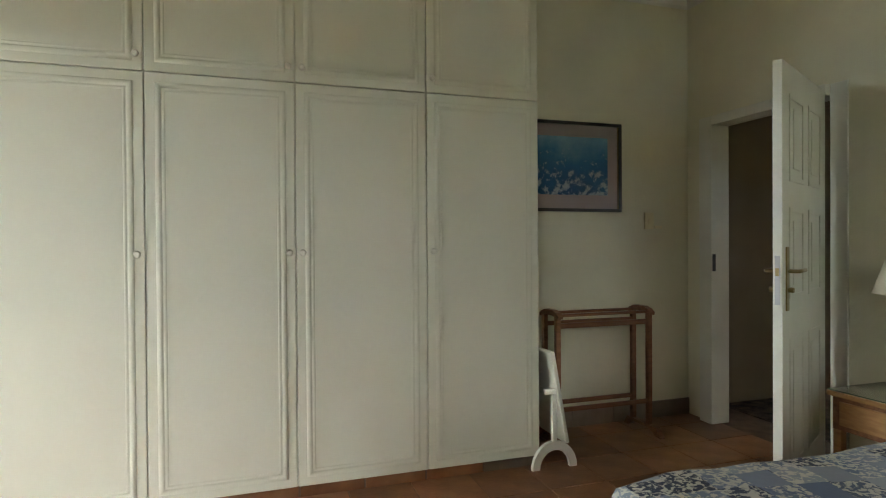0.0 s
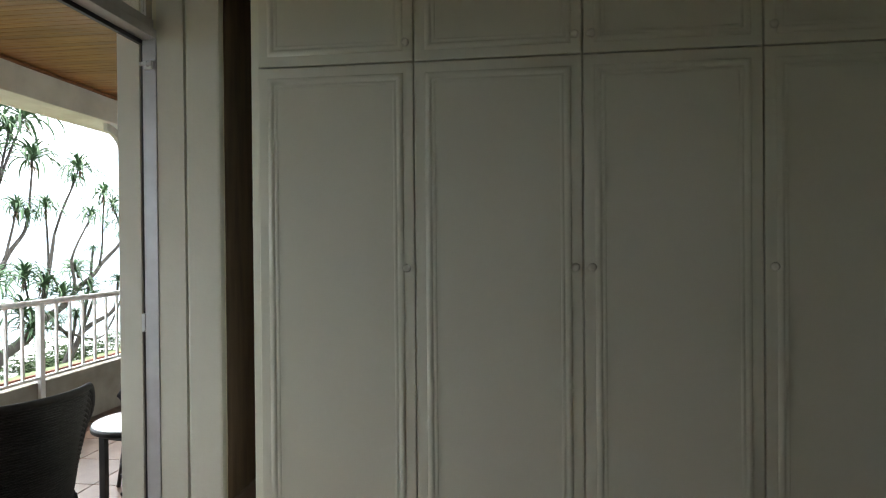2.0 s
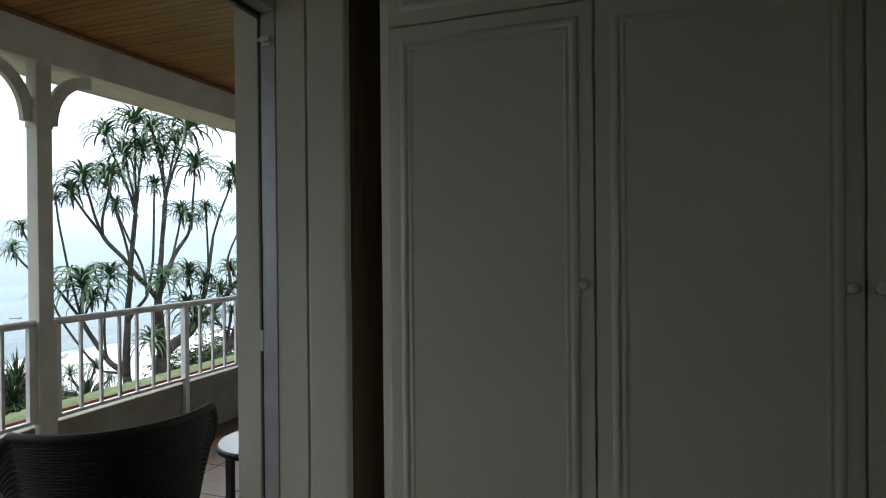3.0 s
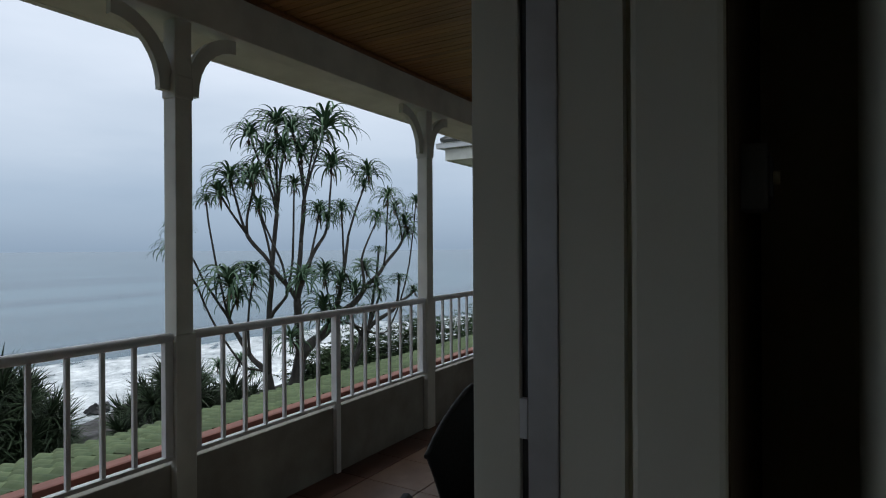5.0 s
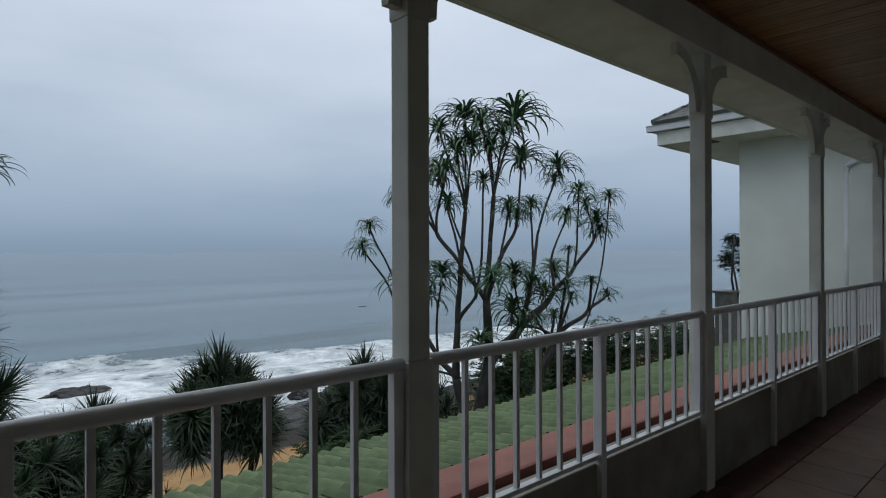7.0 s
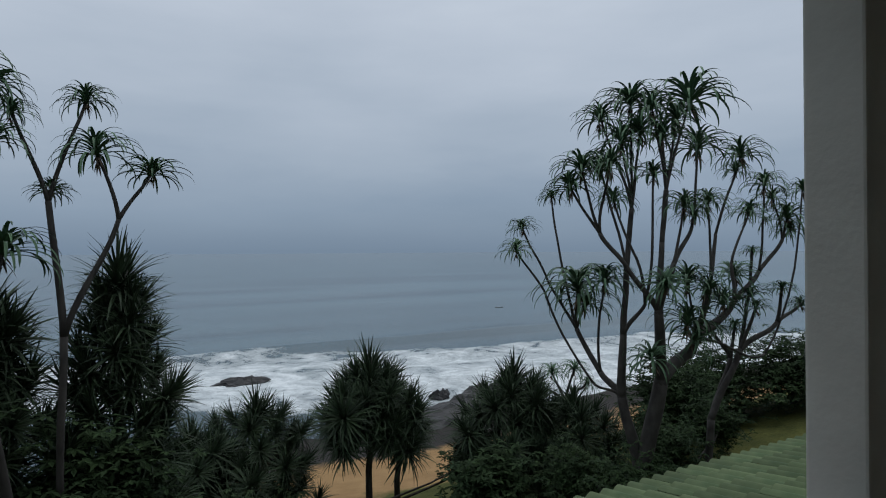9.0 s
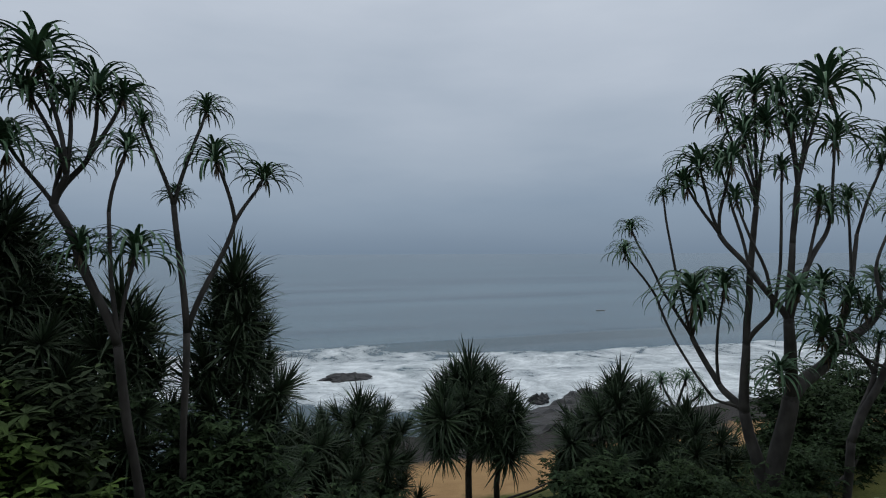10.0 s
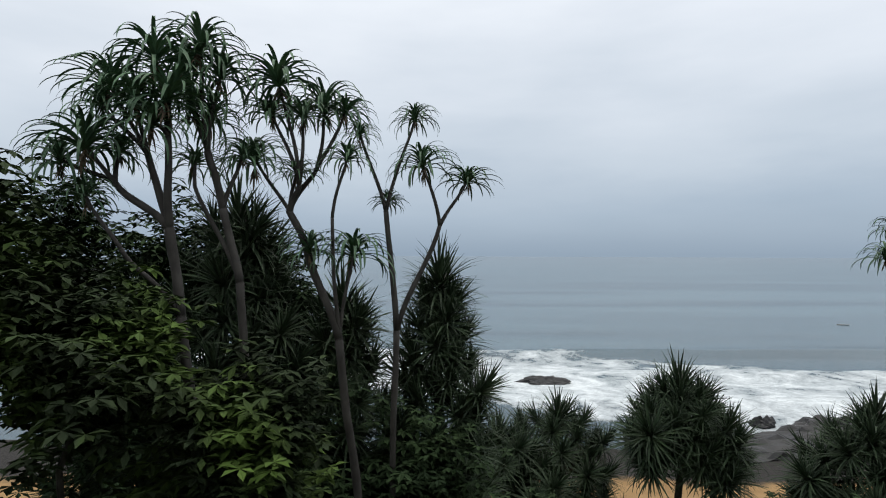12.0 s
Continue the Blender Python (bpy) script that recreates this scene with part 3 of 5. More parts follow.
def cabinet_door(parent, w, h, knob_right, knob_z):
    """A flat door with a routed border, face at y = 0, standing on the origin."""
    d = part("door", box_bm(0.0025, w - 0.0025, 0, 0.022, 0.0025, h - 0.0025, bevel=0.005), CABINET, parent)
    m, loops = bmesh.new(), []
    # routed bead: (distance from the edge, relief)
    for inset, relief in ((0.044, 0.001), (0.0475, -0.0035), (0.053, -0.0065), (0.06, -0.0075), (0.066, -0.006), (0.07, -0.0015), (0.0735, -0.001), (0.078, -0.004), (0.0835, -0.0045), (0.09, 0.001)):
        loops.append([m.verts.new(p) for p in ((inset, relief, inset), (w - inset, relief, inset), (w - inset, relief, h - inset), (inset, relief, h - inset))])
    for lo, hi in zip(loops, loops[1:]):
        for e in range(4):
            m.faces.new((lo[e], lo[(e + 1) % 4], hi[(e + 1) % 4], hi[e])).smooth = True
    part("moulding", m, CABINET, d)
    k, kx = bmesh.new(), w - 0.032 if knob_right else 0.032
    tube(k, ((kx, 0, knob_z), (kx, -0.008, knob_z), (kx, -0.014, knob_z), (kx, -0.02, knob_z), (kx, -0.024, knob_z)), [0.008, 0.008, 0.017, 0.016, 0.007], 14)
    part("knob", k, JOINERY, d, "small white round knob")
    return d


for i in range(4):
    a, b = SEAMS[i], SEAMS[i + 1]
    unit = thing("wardrobe_unit", "cream enamelled built-in wardrobe bay with tall and top doors", "wardrobe", "built-in wardrobe bays")
    body = box_bm(a, a + 0.018, WY + 0.023, Y1 - 0.012, 0.02, TOP - 0.02)
    bx(body, b - 0.018, b, WY + 0.023, Y1 - 0.012, 0.02, TOP - 0.02)
    bx(body, a + 0.018, b - 0.018, WY + 0.023, Y1 - 0.012, 0.02, 0.04), bx(body, a + 0.018, b - 0.018, WY + 0.023, Y1 - 0.012, W_SPLIT - 0.01, W_SPLIT + 0.01)
    bx(body, a + 0.018, b - 0.018, WY + 0.023, Y1 - 0.012, TOP - 0.04, TOP - 0.02), bx(body, a + 0.018, b - 0.018, Y1 - 0.024, Y1 - 0.012, 0.04, TOP - 0.04)
    part("carcass", body, CABINET, unit)
    if i == 0:
        part("end_panel", box_bm(-1.245, a - 0.002, 2.86, Y1 - 0.012, FLOOR, TOP - 0.02, bevel=0.003), CABINET, unit)
    for z, h, kz in ((0.02, W_SPLIT - 0.02, 1.165), (W_SPLIT, TOP - 0.02 - W_SPLIT, 0.075)):
        d = cabinet_door(unit, b - a, h, i < 2, kz)
        d.location = (a, WY, z)
plinth = tagged(thing("plinth", "brown tiled plinth under the wardrobe", "plinth"), kind="structure")
plinth_me = finish(box_bm(0.003, 0.33, 0, 0.01, 0, 0.064), "tile", TILE_IN)
part("core", box_bm(-1.17, 1.47, WY + 0.06, WY + 0.4, FLOOR, 0.018), GROUT, plinth)
plinth_end = finish(box_bm(0.003, 0.33, 0, 0.01, 0, 0.064), "tile", SKIRT)
for k in range(8):
    shared("tile", plinth_me if k < 7 else plinth_end, plinth, pose(-1.165 + 0.333 * k, WY + 0.05, FLOOR) @ Matrix.Diagonal((0.985, 1, 1, 1)))

# ---- things by the wall ----
meter = thing("wall_box", "small grey metal switch box on the alcove wall", "switch box")
part("case", box_bm(X0 + 0.001, X0 + 0.06, 3.33, 3.33 + 0.16, 1.37, 1.52, bevel=0.006), GREY_METAL, meter)
part("cover", box_bm(X0 + 0.06, X0 + 0.068, 3.33 + 0.02, 3.33 + 0.13, 1.4, 1.49, bevel=0.003), GREY_METAL, meter)
mk = bmesh.new()
tube(mk, ((X0 + 0.068, 3.33 + 0.06, 1.445), (X0 + 0.082, 3.33 + 0.06, 1.445)), 0.016, 10)
part("dial", mk, PLASTIC, meter)

pic = thing("framed_print", "blue underwater print in a black frame with grey mount", "picture")
px0, px1, pz0, pz1 = 1.64, 2.437, 1.44, 2.06
f = box_bm(px0, px1, Y1 - 0.028, Y1 - 0.001, pz0, pz0 + 0.022, bevel=0.003)
bx(f, px0, px1, Y1 - 0.028, Y1 - 0.001, pz1 - 0.022, pz1, bevel=0.003), bx(f, px0, px0 + 0.022, Y1 - 0.028, Y1 - 0.001, pz0 + 0.022, pz1 - 0.022), bx(f, px1 - 0.022, px1, Y1 - 0.028, Y1 - 0.001, pz0 + 0.022, pz1 - 0.022)
part("frame", f, FRAME_BLACK, pic, "thin black frame")
part("inner_edge", box_bm(px1 - 0.028, px1 - 0.022, Y1 - 0.02, Y1 - 0.012, pz0 + 0.022, pz1 - 0.022), BRASS, pic)
part("mount", box_bm(px0 + 0.02, px1 - 0.028, Y1 - 0.014, Y1 - 0.008, pz0 + 0.02, pz1 - 0.02), PAPER, pic, "grey mount board")
part("print", box_bm(px0 + 0.11, px1 - 0.11, Y1 - 0.018, Y1 - 0.014, pz0 + 0.115, pz1 - 0.105), PRINT, pic, "blue underwater scene with pale specks")

sw = thing("light_switch", "cream plastic light switch on the wall", "switch")
part("plate", box_bm(2.64, 2.715, Y1 - 0.014, Y1 - 0.001, 1.32, 1.44, bevel=0.003), PLASTIC, sw)
part("rocker", box_bm(2.665, 2.69, Y1 - 0.02, Y1 - 0.014, 1.36, 1.4, bevel=0.002), PLASTIC, sw)
part("dimmer", box_bm(2.73, 2.79, Y1 - 0.01, Y1 - 0.001, 1.325, 1.345, bevel=0.002), PLASTIC, sw)

# wooden towel rail: two end frames joined by rails
rack = thing("towel_rail", "red-brown wooden towel rail standing against the wall", "towel rail")
for x in (1.76, 2.445):
    for y in (3.07, 3.24):
        part("post", box_bm(x, x + 0.032, y, y + 0.032, FLOOR + 0.05, 0.78, bevel=0.004), DARK_WOOD, rack)
    top = bmesh.new()
    arch = [(3.05, 0.765), (3.045, 0.785), (3.075, 0.805), (3.12, 0.82), (3.22, 0.82), (3.265, 0.805), (3.295, 0.785), (3.29, 0.765), (3.22, 0.785), (3.12, 0.785)]
    extrude_outline(top, arch, 0, x - 0.002, x + 0.034)
    part("end_cap", top, DARK_WOOD, rack, "shaped wooden end piece")
    ft = bmesh.new()
    extrude_outline(ft, [(2.95, FLOOR), (3.0, FLOOR), (3.06, FLOOR + 0.04), (3.23, FLOOR + 0.04), (3.29, FLOOR), (3.34, FLOOR), (3.3, FLOOR + 0.06), (3.0, FLOOR + 0.06)], 0, x - 0.002, x + 0.034)
    part("foot", ft, DARK_WOOD, rack)
for y, z, h in ((3.08, 0.775, 0.02), (3.245, 0.775, 0.02), (3.08, 0.7, 0.035), (3.245, 0.7, 0.03), (3.08, 0.155, 0.03), (3.245, 0.155, 0.03)):
    part("rail", box_bm(1.792, 2.445, y, y + 0.018, z, z + h, bevel=0.004), DARK_WOOD, rack)

rack.scale = (1, 1, 0.972)

# white stand with an arched foot
stand = thing("white_stand", "small white painted wooden stand with an arched foot", "stand")
foot = bmesh.new()
rings = []
for k in range(15):
    a = math.pi * k / 14
    rings.append([foot.verts.new((1.565 + r * math.cos(a), y, FLOOR + h * math.sin(a))) for r, h, y in ((0.14, 0.155, 2.74), (0.14, 0.155, 2.765), (0.095, 0.105, 2.765), (0.095, 0.105, 2.74))])
for a, b in zip(rings, rings[1:]):
    for k in range(4):
        foot.faces.new((a[k], a[(k + 1) % 4], b[(k + 1) % 4], b[k]))
foot.faces.new(rings[0]), foot.faces.new(rings[-1])
part("foot", foot, JOINERY, stand)
part("upright", box_bm(1.55, 1.578, 2.74, 2.765, FLOOR + 0.15, 0.37, bevel=0.005), JOINERY, stand)
part("arm", box_bm(1.5, 1.578, 2.74, 2.765, 0.37, 0.4, bevel=0.005), JOINERY, stand)
part("back_upright", box_bm(1.545, 1.575, 3.0, 3.025, FLOOR, 0.4, bevel=0.005), JOINERY, stand)
board = part("board", box_bm(-0.012, 0.012, 2.72, 3.04, 0, 0.53, bevel=0.008), JOINERY, stand, "tilted white panel")
board.matrix_basis = pose(1.635, 0, 0.09, 0, -10, 0)

# ---- bed, bedside table, lamp ----
bed = thing("bed", "double bed under a blue patchwork quilt", "bed")
part("base", box_bm(0.92, 2.92, -0.35, 1.14, FLOOR + 0.1, 0.3, bevel=0.02), CANE_WOOD, bed)
for x in (0.98, 2.8):
    for y in (-0.3, 1.05):
        part("leg", box_bm(x, x + 0.06, y, y + 0.06, FLOOR, FLOOR + 0.1), CANE_WOOD, bed)
q = bmesh.new()
bmesh.ops.create_grid(q, x_segments=60, y_segments=48, size=0.5)
for v in q.verts:
    u, w = v.co.x * 2, v.co.y * 2
    x, y = 1.88 + u * 1.06, 0.4 + w * 0.84
    over = max(0.0, max(abs(u) - 0.94, (abs(w) - 0.93)) / 0.06)
    v.co = Vector((x + 0.01 * math.sin(9 * y), y + 0.012 * math.sin(7 * x), 0.585 - 0.3 * min(over, 1) ** 2.2 - 0.03 * max(abs(u), abs(w)) ** 8 + 0.012 * noise.noise((x * 5, y * 5, 0))))
part("quilt", q, QUILT, bed, "blue and grey patchwork quilt", smooth=True)
part("mattress", box_bm(0.9, 2.9, -0.36, 1.15, 0.3, 0.53, bevel=0.04), CEILING_WHITE, bed)
side = thing("bedside_table", "honey coloured wooden bedside table with glass top", "bedside table")
sx0, sx1, sy0, sy1 = 2.63, 3.0, 1.44, 1.92
part("top", box_bm(sx0 - 0.02, sx1, sy0 - 0.02, sy1 + 0.02, 0.5, 0.525, bevel=0.006), CANE_WOOD, side)
part("glass_top", box_bm(sx0 - 0.015, sx1, sy0 - 0.015, sy1 + 0.015, 0.5265, 0.5325), SIDE_GLASS, side, "dark greenish glass cover")
part("case", box_bm(sx0, sx1, sy0, sy1, 0.34, 0.5), DARK_WOOD, side)
dr = part("drawer", box_bm(sx0 - 0.012, sx0 - 0.001, sy0 + 0.04, sy1 - 0.04, 0.365, 0.48, bevel=0.004), CANE_WOOD, side)
for x in (sx0, sx1 - 0.04):
    for y in (sy0, sy1 - 0.04):
        part("leg", box_bm(x, x + 0.04, y, y + 0.04, FLOOR, 0.34, bevel=0.005), CANE_WOOD, side)
side.location.z = -0.025
lamp = thing("table_lamp", "table lamp with a cream shade on the bedside table", "lamp")
lb = bmesh.new()
tube(lb, [(2.81, 1.68, z) for z in (0.509, 0.53, 0.55, 0.68, 0.8, 0.9, 1.0)], [0.07, 0.07, 0.03, 0.055, 0.05, 0.02, 0.012], 16)
part("base", lb, BRASS, lamp)
sh = bmesh.new()
tube(sh, [(2.81, 1.68, z) for z in (0.98, 1.13)], [0.15, 0.1], 24, caps=False)
part("shade", sh, SHADE, lamp)

# ---- veranda shell ----
VY0, VY1 = -1.4, 14.58
PX = -4.44                       # line of the posts
floor_v = structure("floor_veranda", box_bm(-4.56, XO, VY0, VY1 + 0.2, -0.75, OUT - 0.008), GROUT_OUT, "clay tiled veranda floor with dark joints", "floor")
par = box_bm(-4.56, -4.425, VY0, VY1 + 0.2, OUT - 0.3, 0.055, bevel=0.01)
structure("parapet", par, PARAPET, "low weathered white wall under the railing, toned down as in shade", "parapet wall")
structure("wall_house", box_bm(XO, XO + 0.2, 4.45, VY1 + 0.2, OUT - 0.2, 2.98), WHITE_OUT, "white outer wall of the house along the veranda", "wall")
# unseen wall added to keep southern light off the reveals and recess
structure("wall_light_block", box_bm(-4.56, XO, VY0 - 0.2, VY0, OUT - 0.2, 2.98), WHITE_OUT, "added unseen white wall blocking light at the veranda's south end", "wall")
boards = bmesh.new()
bx(boards, -4.36, XO + 0.01, VY0, VY1 + 0.1, 2.93, 2.98)
y = VY0
while y < VY1:
    bx(boards, -4.36, XO + 0.004, y + 0.003, y + 0.067, 2.905 + 0.002 * random.random(), 2.929)
    y += 0.07
structure("ceiling_veranda", boards, PINE, "varnished pine board ceiling of the veranda", "ceiling")
beam = box_bm(-4.51, -4.36, VY0, VY1 + 0.1, 2.62, 2.98, bevel=0.008)
structure("beam", beam, WHITE_OUT, "white painted timber beam over the posts", "beam")
structure("moulding", box_bm(-4.359, -4.33, VY0, VY1 + 0.1, 2.875, 2.904, bevel=0.006), DARK_WOOD, "red-brown ceiling bead", "moulding")
eave = bmesh.new()
extrude_outline(eave, [(-4.511, 2.79), (-5.08, 2.72), (-5.08, 2.76), (-4.511, 2.98)], 1, VY0, VY1 + 0.1)
structure("eave_soffit", eave, WHITE_OUT, "white boarded eave outside the beam", "eave")
structure("fascia", box_bm(-5.14, -5.082, VY0, VY1 + 0.1, 2.715, 2.86, bevel=0.006), WHITE_OUT, "white gutter board along the eave", "fascia")
vroof = bmesh.new()
extrude_outline(vroof, [(-5.14, 2.87), (-4.4, 3.1), (XO + 0.2, 3.9), (5.4, 3.9), (5.4, 3.19), (XO + 0.2, 3.19), (-4.4, 2.985)], 1, VY0, VY1 + 0.2)
structure("roof", vroof, ROOF_DARK, "dark tiled roof over house and veranda", "roof")
POSTS = [3.965 + 2.66 * k for k in range(-1, 4)]


def bracket(bm, y, s):
    """A curved knee brace from post to beam, on side s."""
    pts = []
    for k in range(9):
        a = math.pi / 2 * k / 8
        pts.append((y + s * (0.04 + 0.36 * (1 - math.cos(a))), 2.2 + 0.42 * math.sin(a) ** 0.95))
    inner = [(v + s * 0.085 * math.cos(math.pi / 2 * k / 8), w - 0.085 * math.sin(math.pi / 2 * k / 8)) for k, (v, w) in enumerate(pts)]
    rings = [[bm.verts.new((PX + e, v, w)) for e, (v, w) in ((-0.022, p), (0.022, p), (0.022, q), (-0.022, q))] for p, q in zip(pts, inner)]
    for a, b in zip(rings, rings[1:]):
        for k in range(4):
            bm.faces.new((a[k], a[(k + 1) % 4], b[(k + 1) % 4], b[k]))
    bm.faces.new(rings[0]), bm.faces.new(rings[-1])
    return bm


def post_at(y):
    p = thing("veranda_post", "square white timber post with curved braces and foot block", "post", "veranda posts")
    part("shaft", box_bm(PX - 0.055, PX + 0.055, y - 0.055, y + 0.055, 0.8, 2.62, bevel=0.006), WHITE_OUT, p)
    part("foot", box_bm(PX - 0.06, PX + 0.066, y - 0.066, y + 0.066, OUT, 0.8, bevel=0.008), WHITE_OUT, p)
    part("collar", box_bm(PX - 0.063, PX + 0.063, y - 0.063, y + 0.063, 2.16, 2.3, bevel=0.015), WHITE_OUT, p)
    for s in (-1, 1):
        part("brace", bracket(bmesh.new(), y, s), WHITE_OUT, p, "curved knee brace")


for y in POSTS:
    post_at(y)
bal_me = finish(box_bm(-0.011, 0.011, -0.011, 0.011, 0, 0.65), "baluster", RAIL_WHITE)
mid_me = finish(box_bm(-0.025, 0.03, -0.025, 0.025, OUT, 0.775, bevel=0.004), "mid_post", RAIL_WHITE)
end_me = finish(box_bm(-0.02, 0.02, -0.024, 0.024, 0, 0.66), "end_bar", RAIL_WHITE)
for a, b in zip([VY0] + POSTS, POSTS + [VY1]):
    a, b = a + 0.066, b - 0.066
    if b - a < 0.3:
        continue
    r = thing("railing", "white metal balustrade with round top rail and slim bars", "railing", "veranda railing panels")
    t = bmesh.new()
    tube(t, ((PX + 0.02, a, 0.785), (PX + 0.02, b, 0.785)), 0.028, 12)
    part("top_rail", t, RAIL_WHITE, r)
    part("bottom_rail", box_bm(PX + 0.0, PX + 0.04, a, b, 0.085, 0.11, bevel=0.003), RAIL_WHITE, r)
    m = (a + b) / 2
    shared("mid_post", mid_me, r, pose(PX + 0.02, m, 0))
    for y in (a + 0.026, b - 0.026):
        shared("end_bar", end_me, r, pose(PX + 0.02, y, 0.11))
    for lo, hi in ((a + 0.05, m - 0.025), (m + 0.025, b - 0.05)):
        for k in range(1, 7):
            shared("baluster", bal_me, r, pose(PX + 0.02, lo + (hi - lo) * k / 7, 0.11))

# dark glazed screen that closes the veranda
screen = tagged(thing("window_1", "white framed glazed sliding doors closing the veranda, first pane omitted", "window"), kind="structure")
fr = bmesh.new()
for x in (-4.42, -3.4, -2.4, -2.05):
    bx(fr, x, x + 0.07, VY1, VY1 + 0.06, OUT, 2.66)
for x0, x1 in ((-4.35, -3.4), (-3.33, -2.4), (-2.33, -2.05)):
    bx(fr, x0, x1, VY1, VY1 + 0.06, OUT, OUT + 0.09), bx(fr, x0, x1, VY1, VY1 + 0.06, 2.17, 2.33), bx(fr, x0, x1, VY1, VY1 + 0.06, 2.6, 2.66)
part("window_frame", fr, WHITE_OUT, screen)
for x0, x1 in ((-4.35, -3.4), (-3.33, -2.4), (-2.33, -2.05)):
    # pane left out of the first bay so it stays dark, without reflections
    for z0, z1 in (((2.33, 2.6),) if x0 < -4 else ((OUT + 0.09, 2.17), (2.33, 2.6))):
        part("pane", box_bm(x0, x1, VY1 + 0.025, VY1 + 0.031, z0, z1), GLASS, screen)
lintel = box_bm(-4.42, XO, VY1, VY1 + 0.15, 2.66, 2.904)
structure("lintel", lintel, WHITE_OUT, "white wall strip above the glazed doors", "wall")
inner = box_bm(-4.42, XO, VY1 + 3.0, VY1 + 3.1, OUT, 2.9)
bx(inner, -4.5, -4.42, VY1 + 0.15, VY1 + 3.1, OUT - 0.3, 2.9), bx(inner, XO, XO + 0.1, VY1 + 0.2, VY1 + 3.1, OUT, 2.9), bx(inner, -4.42, XO, VY1 + 0.2, VY1 + 3.0, OUT - 0.1, OUT), bx(inner, -4.42, XO, VY1 + 0.15, VY1 + 3.0, 2.8, 2.9)
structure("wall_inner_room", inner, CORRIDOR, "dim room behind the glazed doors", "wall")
post_end = structure("post_end", box_bm(-4.54, -4.4, VY1 - 0.09, VY1 - 0.002, OUT, 2.62, bevel=0.006), DARK_TRACK, "dark timber corner post at the veranda end", "post")
for y in (6.98, 3.6):
    dl = thing("downlight", "small round brass downlight in the pine ceiling", "downlight", "veranda downlights")
    c = bmesh.new()
    tube(c, ((-3.32, y, 2.9046), (-3.32, y, 2.898)), [0.05, 0.046], 20)
    part("trim", c, BRASS, dl)
    c = bmesh.new()
    tube(c, ((-3.32, y, 2.8975), (-3.32, y, 2.895)), [0.026, 0.024], 16)
    part("lens", c, LAMP_ON, dl, "glowing warm lens")


# ---- veranda furniture ----
def weave(bm, ring, z_of, top_of, rows=54, cols=44):
    """Interlaced strands over a curved shell; ring gives the plan, z_of and top_of the lower and upper edge along it."""
    for k in range(rows + 1):
        pts = []
        for i in range(cols + 1):
            s = i / cols
            z0, z1 = z_of(s), top_of(s)
            pts.append(ring(s, (k / rows), 0.003 * (1 if (i + k) % 2 else -1)) + Vector((0, 0, z0 + (z1 - z0) * k / rows)))
        tube(bm, pts, 0.0076, 5)
    return bm


def barrel_chair(at, turn):
    c = thing("wicker_chair", "black woven wicker barrel chair on the veranda tiles", "chair", "veranda wicker chairs", at=at, turn=turn)

    def ring(s, h, off):
        a = math.radians(-205 + 230 * s)          # open towards +y
        r = 0.31 + 0.1 * h ** 1.4 + off
        return Vector((r * math.cos(a) * 1.05, r * math.sin(a), 0))

    def low(s):
        return 0.3

    def high(s):
        return 0.67 + 0.34 * min(1.0, 1.55 * math.sin(math.pi * s)) ** 1.3
    part("back", weave(bmesh.new(), ring, low, high), WICKER, c, "curved black woven back")
    inn = bmesh.new()
    g = [[inn.verts.new(ring(i / 40, h / 6, -0.012) + Vector((0, 0, low(i / 40) + (high(i / 40) - low(i / 40)) * h / 6))) for i in range(41)] for h in range(7)]
    for h in range(6):
        for i in range(40):
            inn.faces.new((g[h][i], g[h][i + 1], g[h + 1][i + 1], g[h + 1][i]))
    o = part("lining", inn, WICKER, c, smooth=True)
    rim = bmesh.new()
    tube(rim, [ring(i / 48, 1, 0) + Vector((0, 0, high(i / 48))) for i in range(49)], 0.02, 8)
    part("rim", rim, WICKER, c)
    seat = bmesh.new()
    for k in range(18):
        y = -0.3 + k * 0.037
        w = math.sqrt(max(0.02, 0.36 ** 2 - min(y, 0.0) ** 2)) if y < 0 else 0.35
        tube(seat, ((-w, y, 0.4), (0, y, 0.41), (w, y, 0.4)), 0.019, 6)
    part("seat", seat, WICKER, c, "black woven seat")
    hoop = bmesh.new()
    tube(hoop, [Vector((0.36 * math.cos(math.tau * i / 28), 0.34 * math.sin(math.tau * i / 28), 0.2)) for i in range(29)], 0.013, 7, caps=False)
    part("hoop", hoop, BLACK_METAL, c, "black metal ring between the legs")
    for x in (-0.26, 0.26):
        for y in (-0.22, 0.25):
            l = bmesh.new()
            tube(l, ((x, y, 0.39), (x * 1.05, y * 1.05, 0.2), (x * 1.12, y * 1.12, 0.0)), 0.014, 7)
            part("leg", l, BLACK_METAL, c)
    return c


chair = barrel_chair((-2.71, 3.05, OUT), 54)
copy_thing(chair, pose(-2.62, 4.56, OUT, 0, 0, 168) @ Matrix.Diagonal((1.02, 1.02, 0.93, 1)))
copy_thing(chair, pose(-2.66, 8.8, OUT, 0, 0, -39))


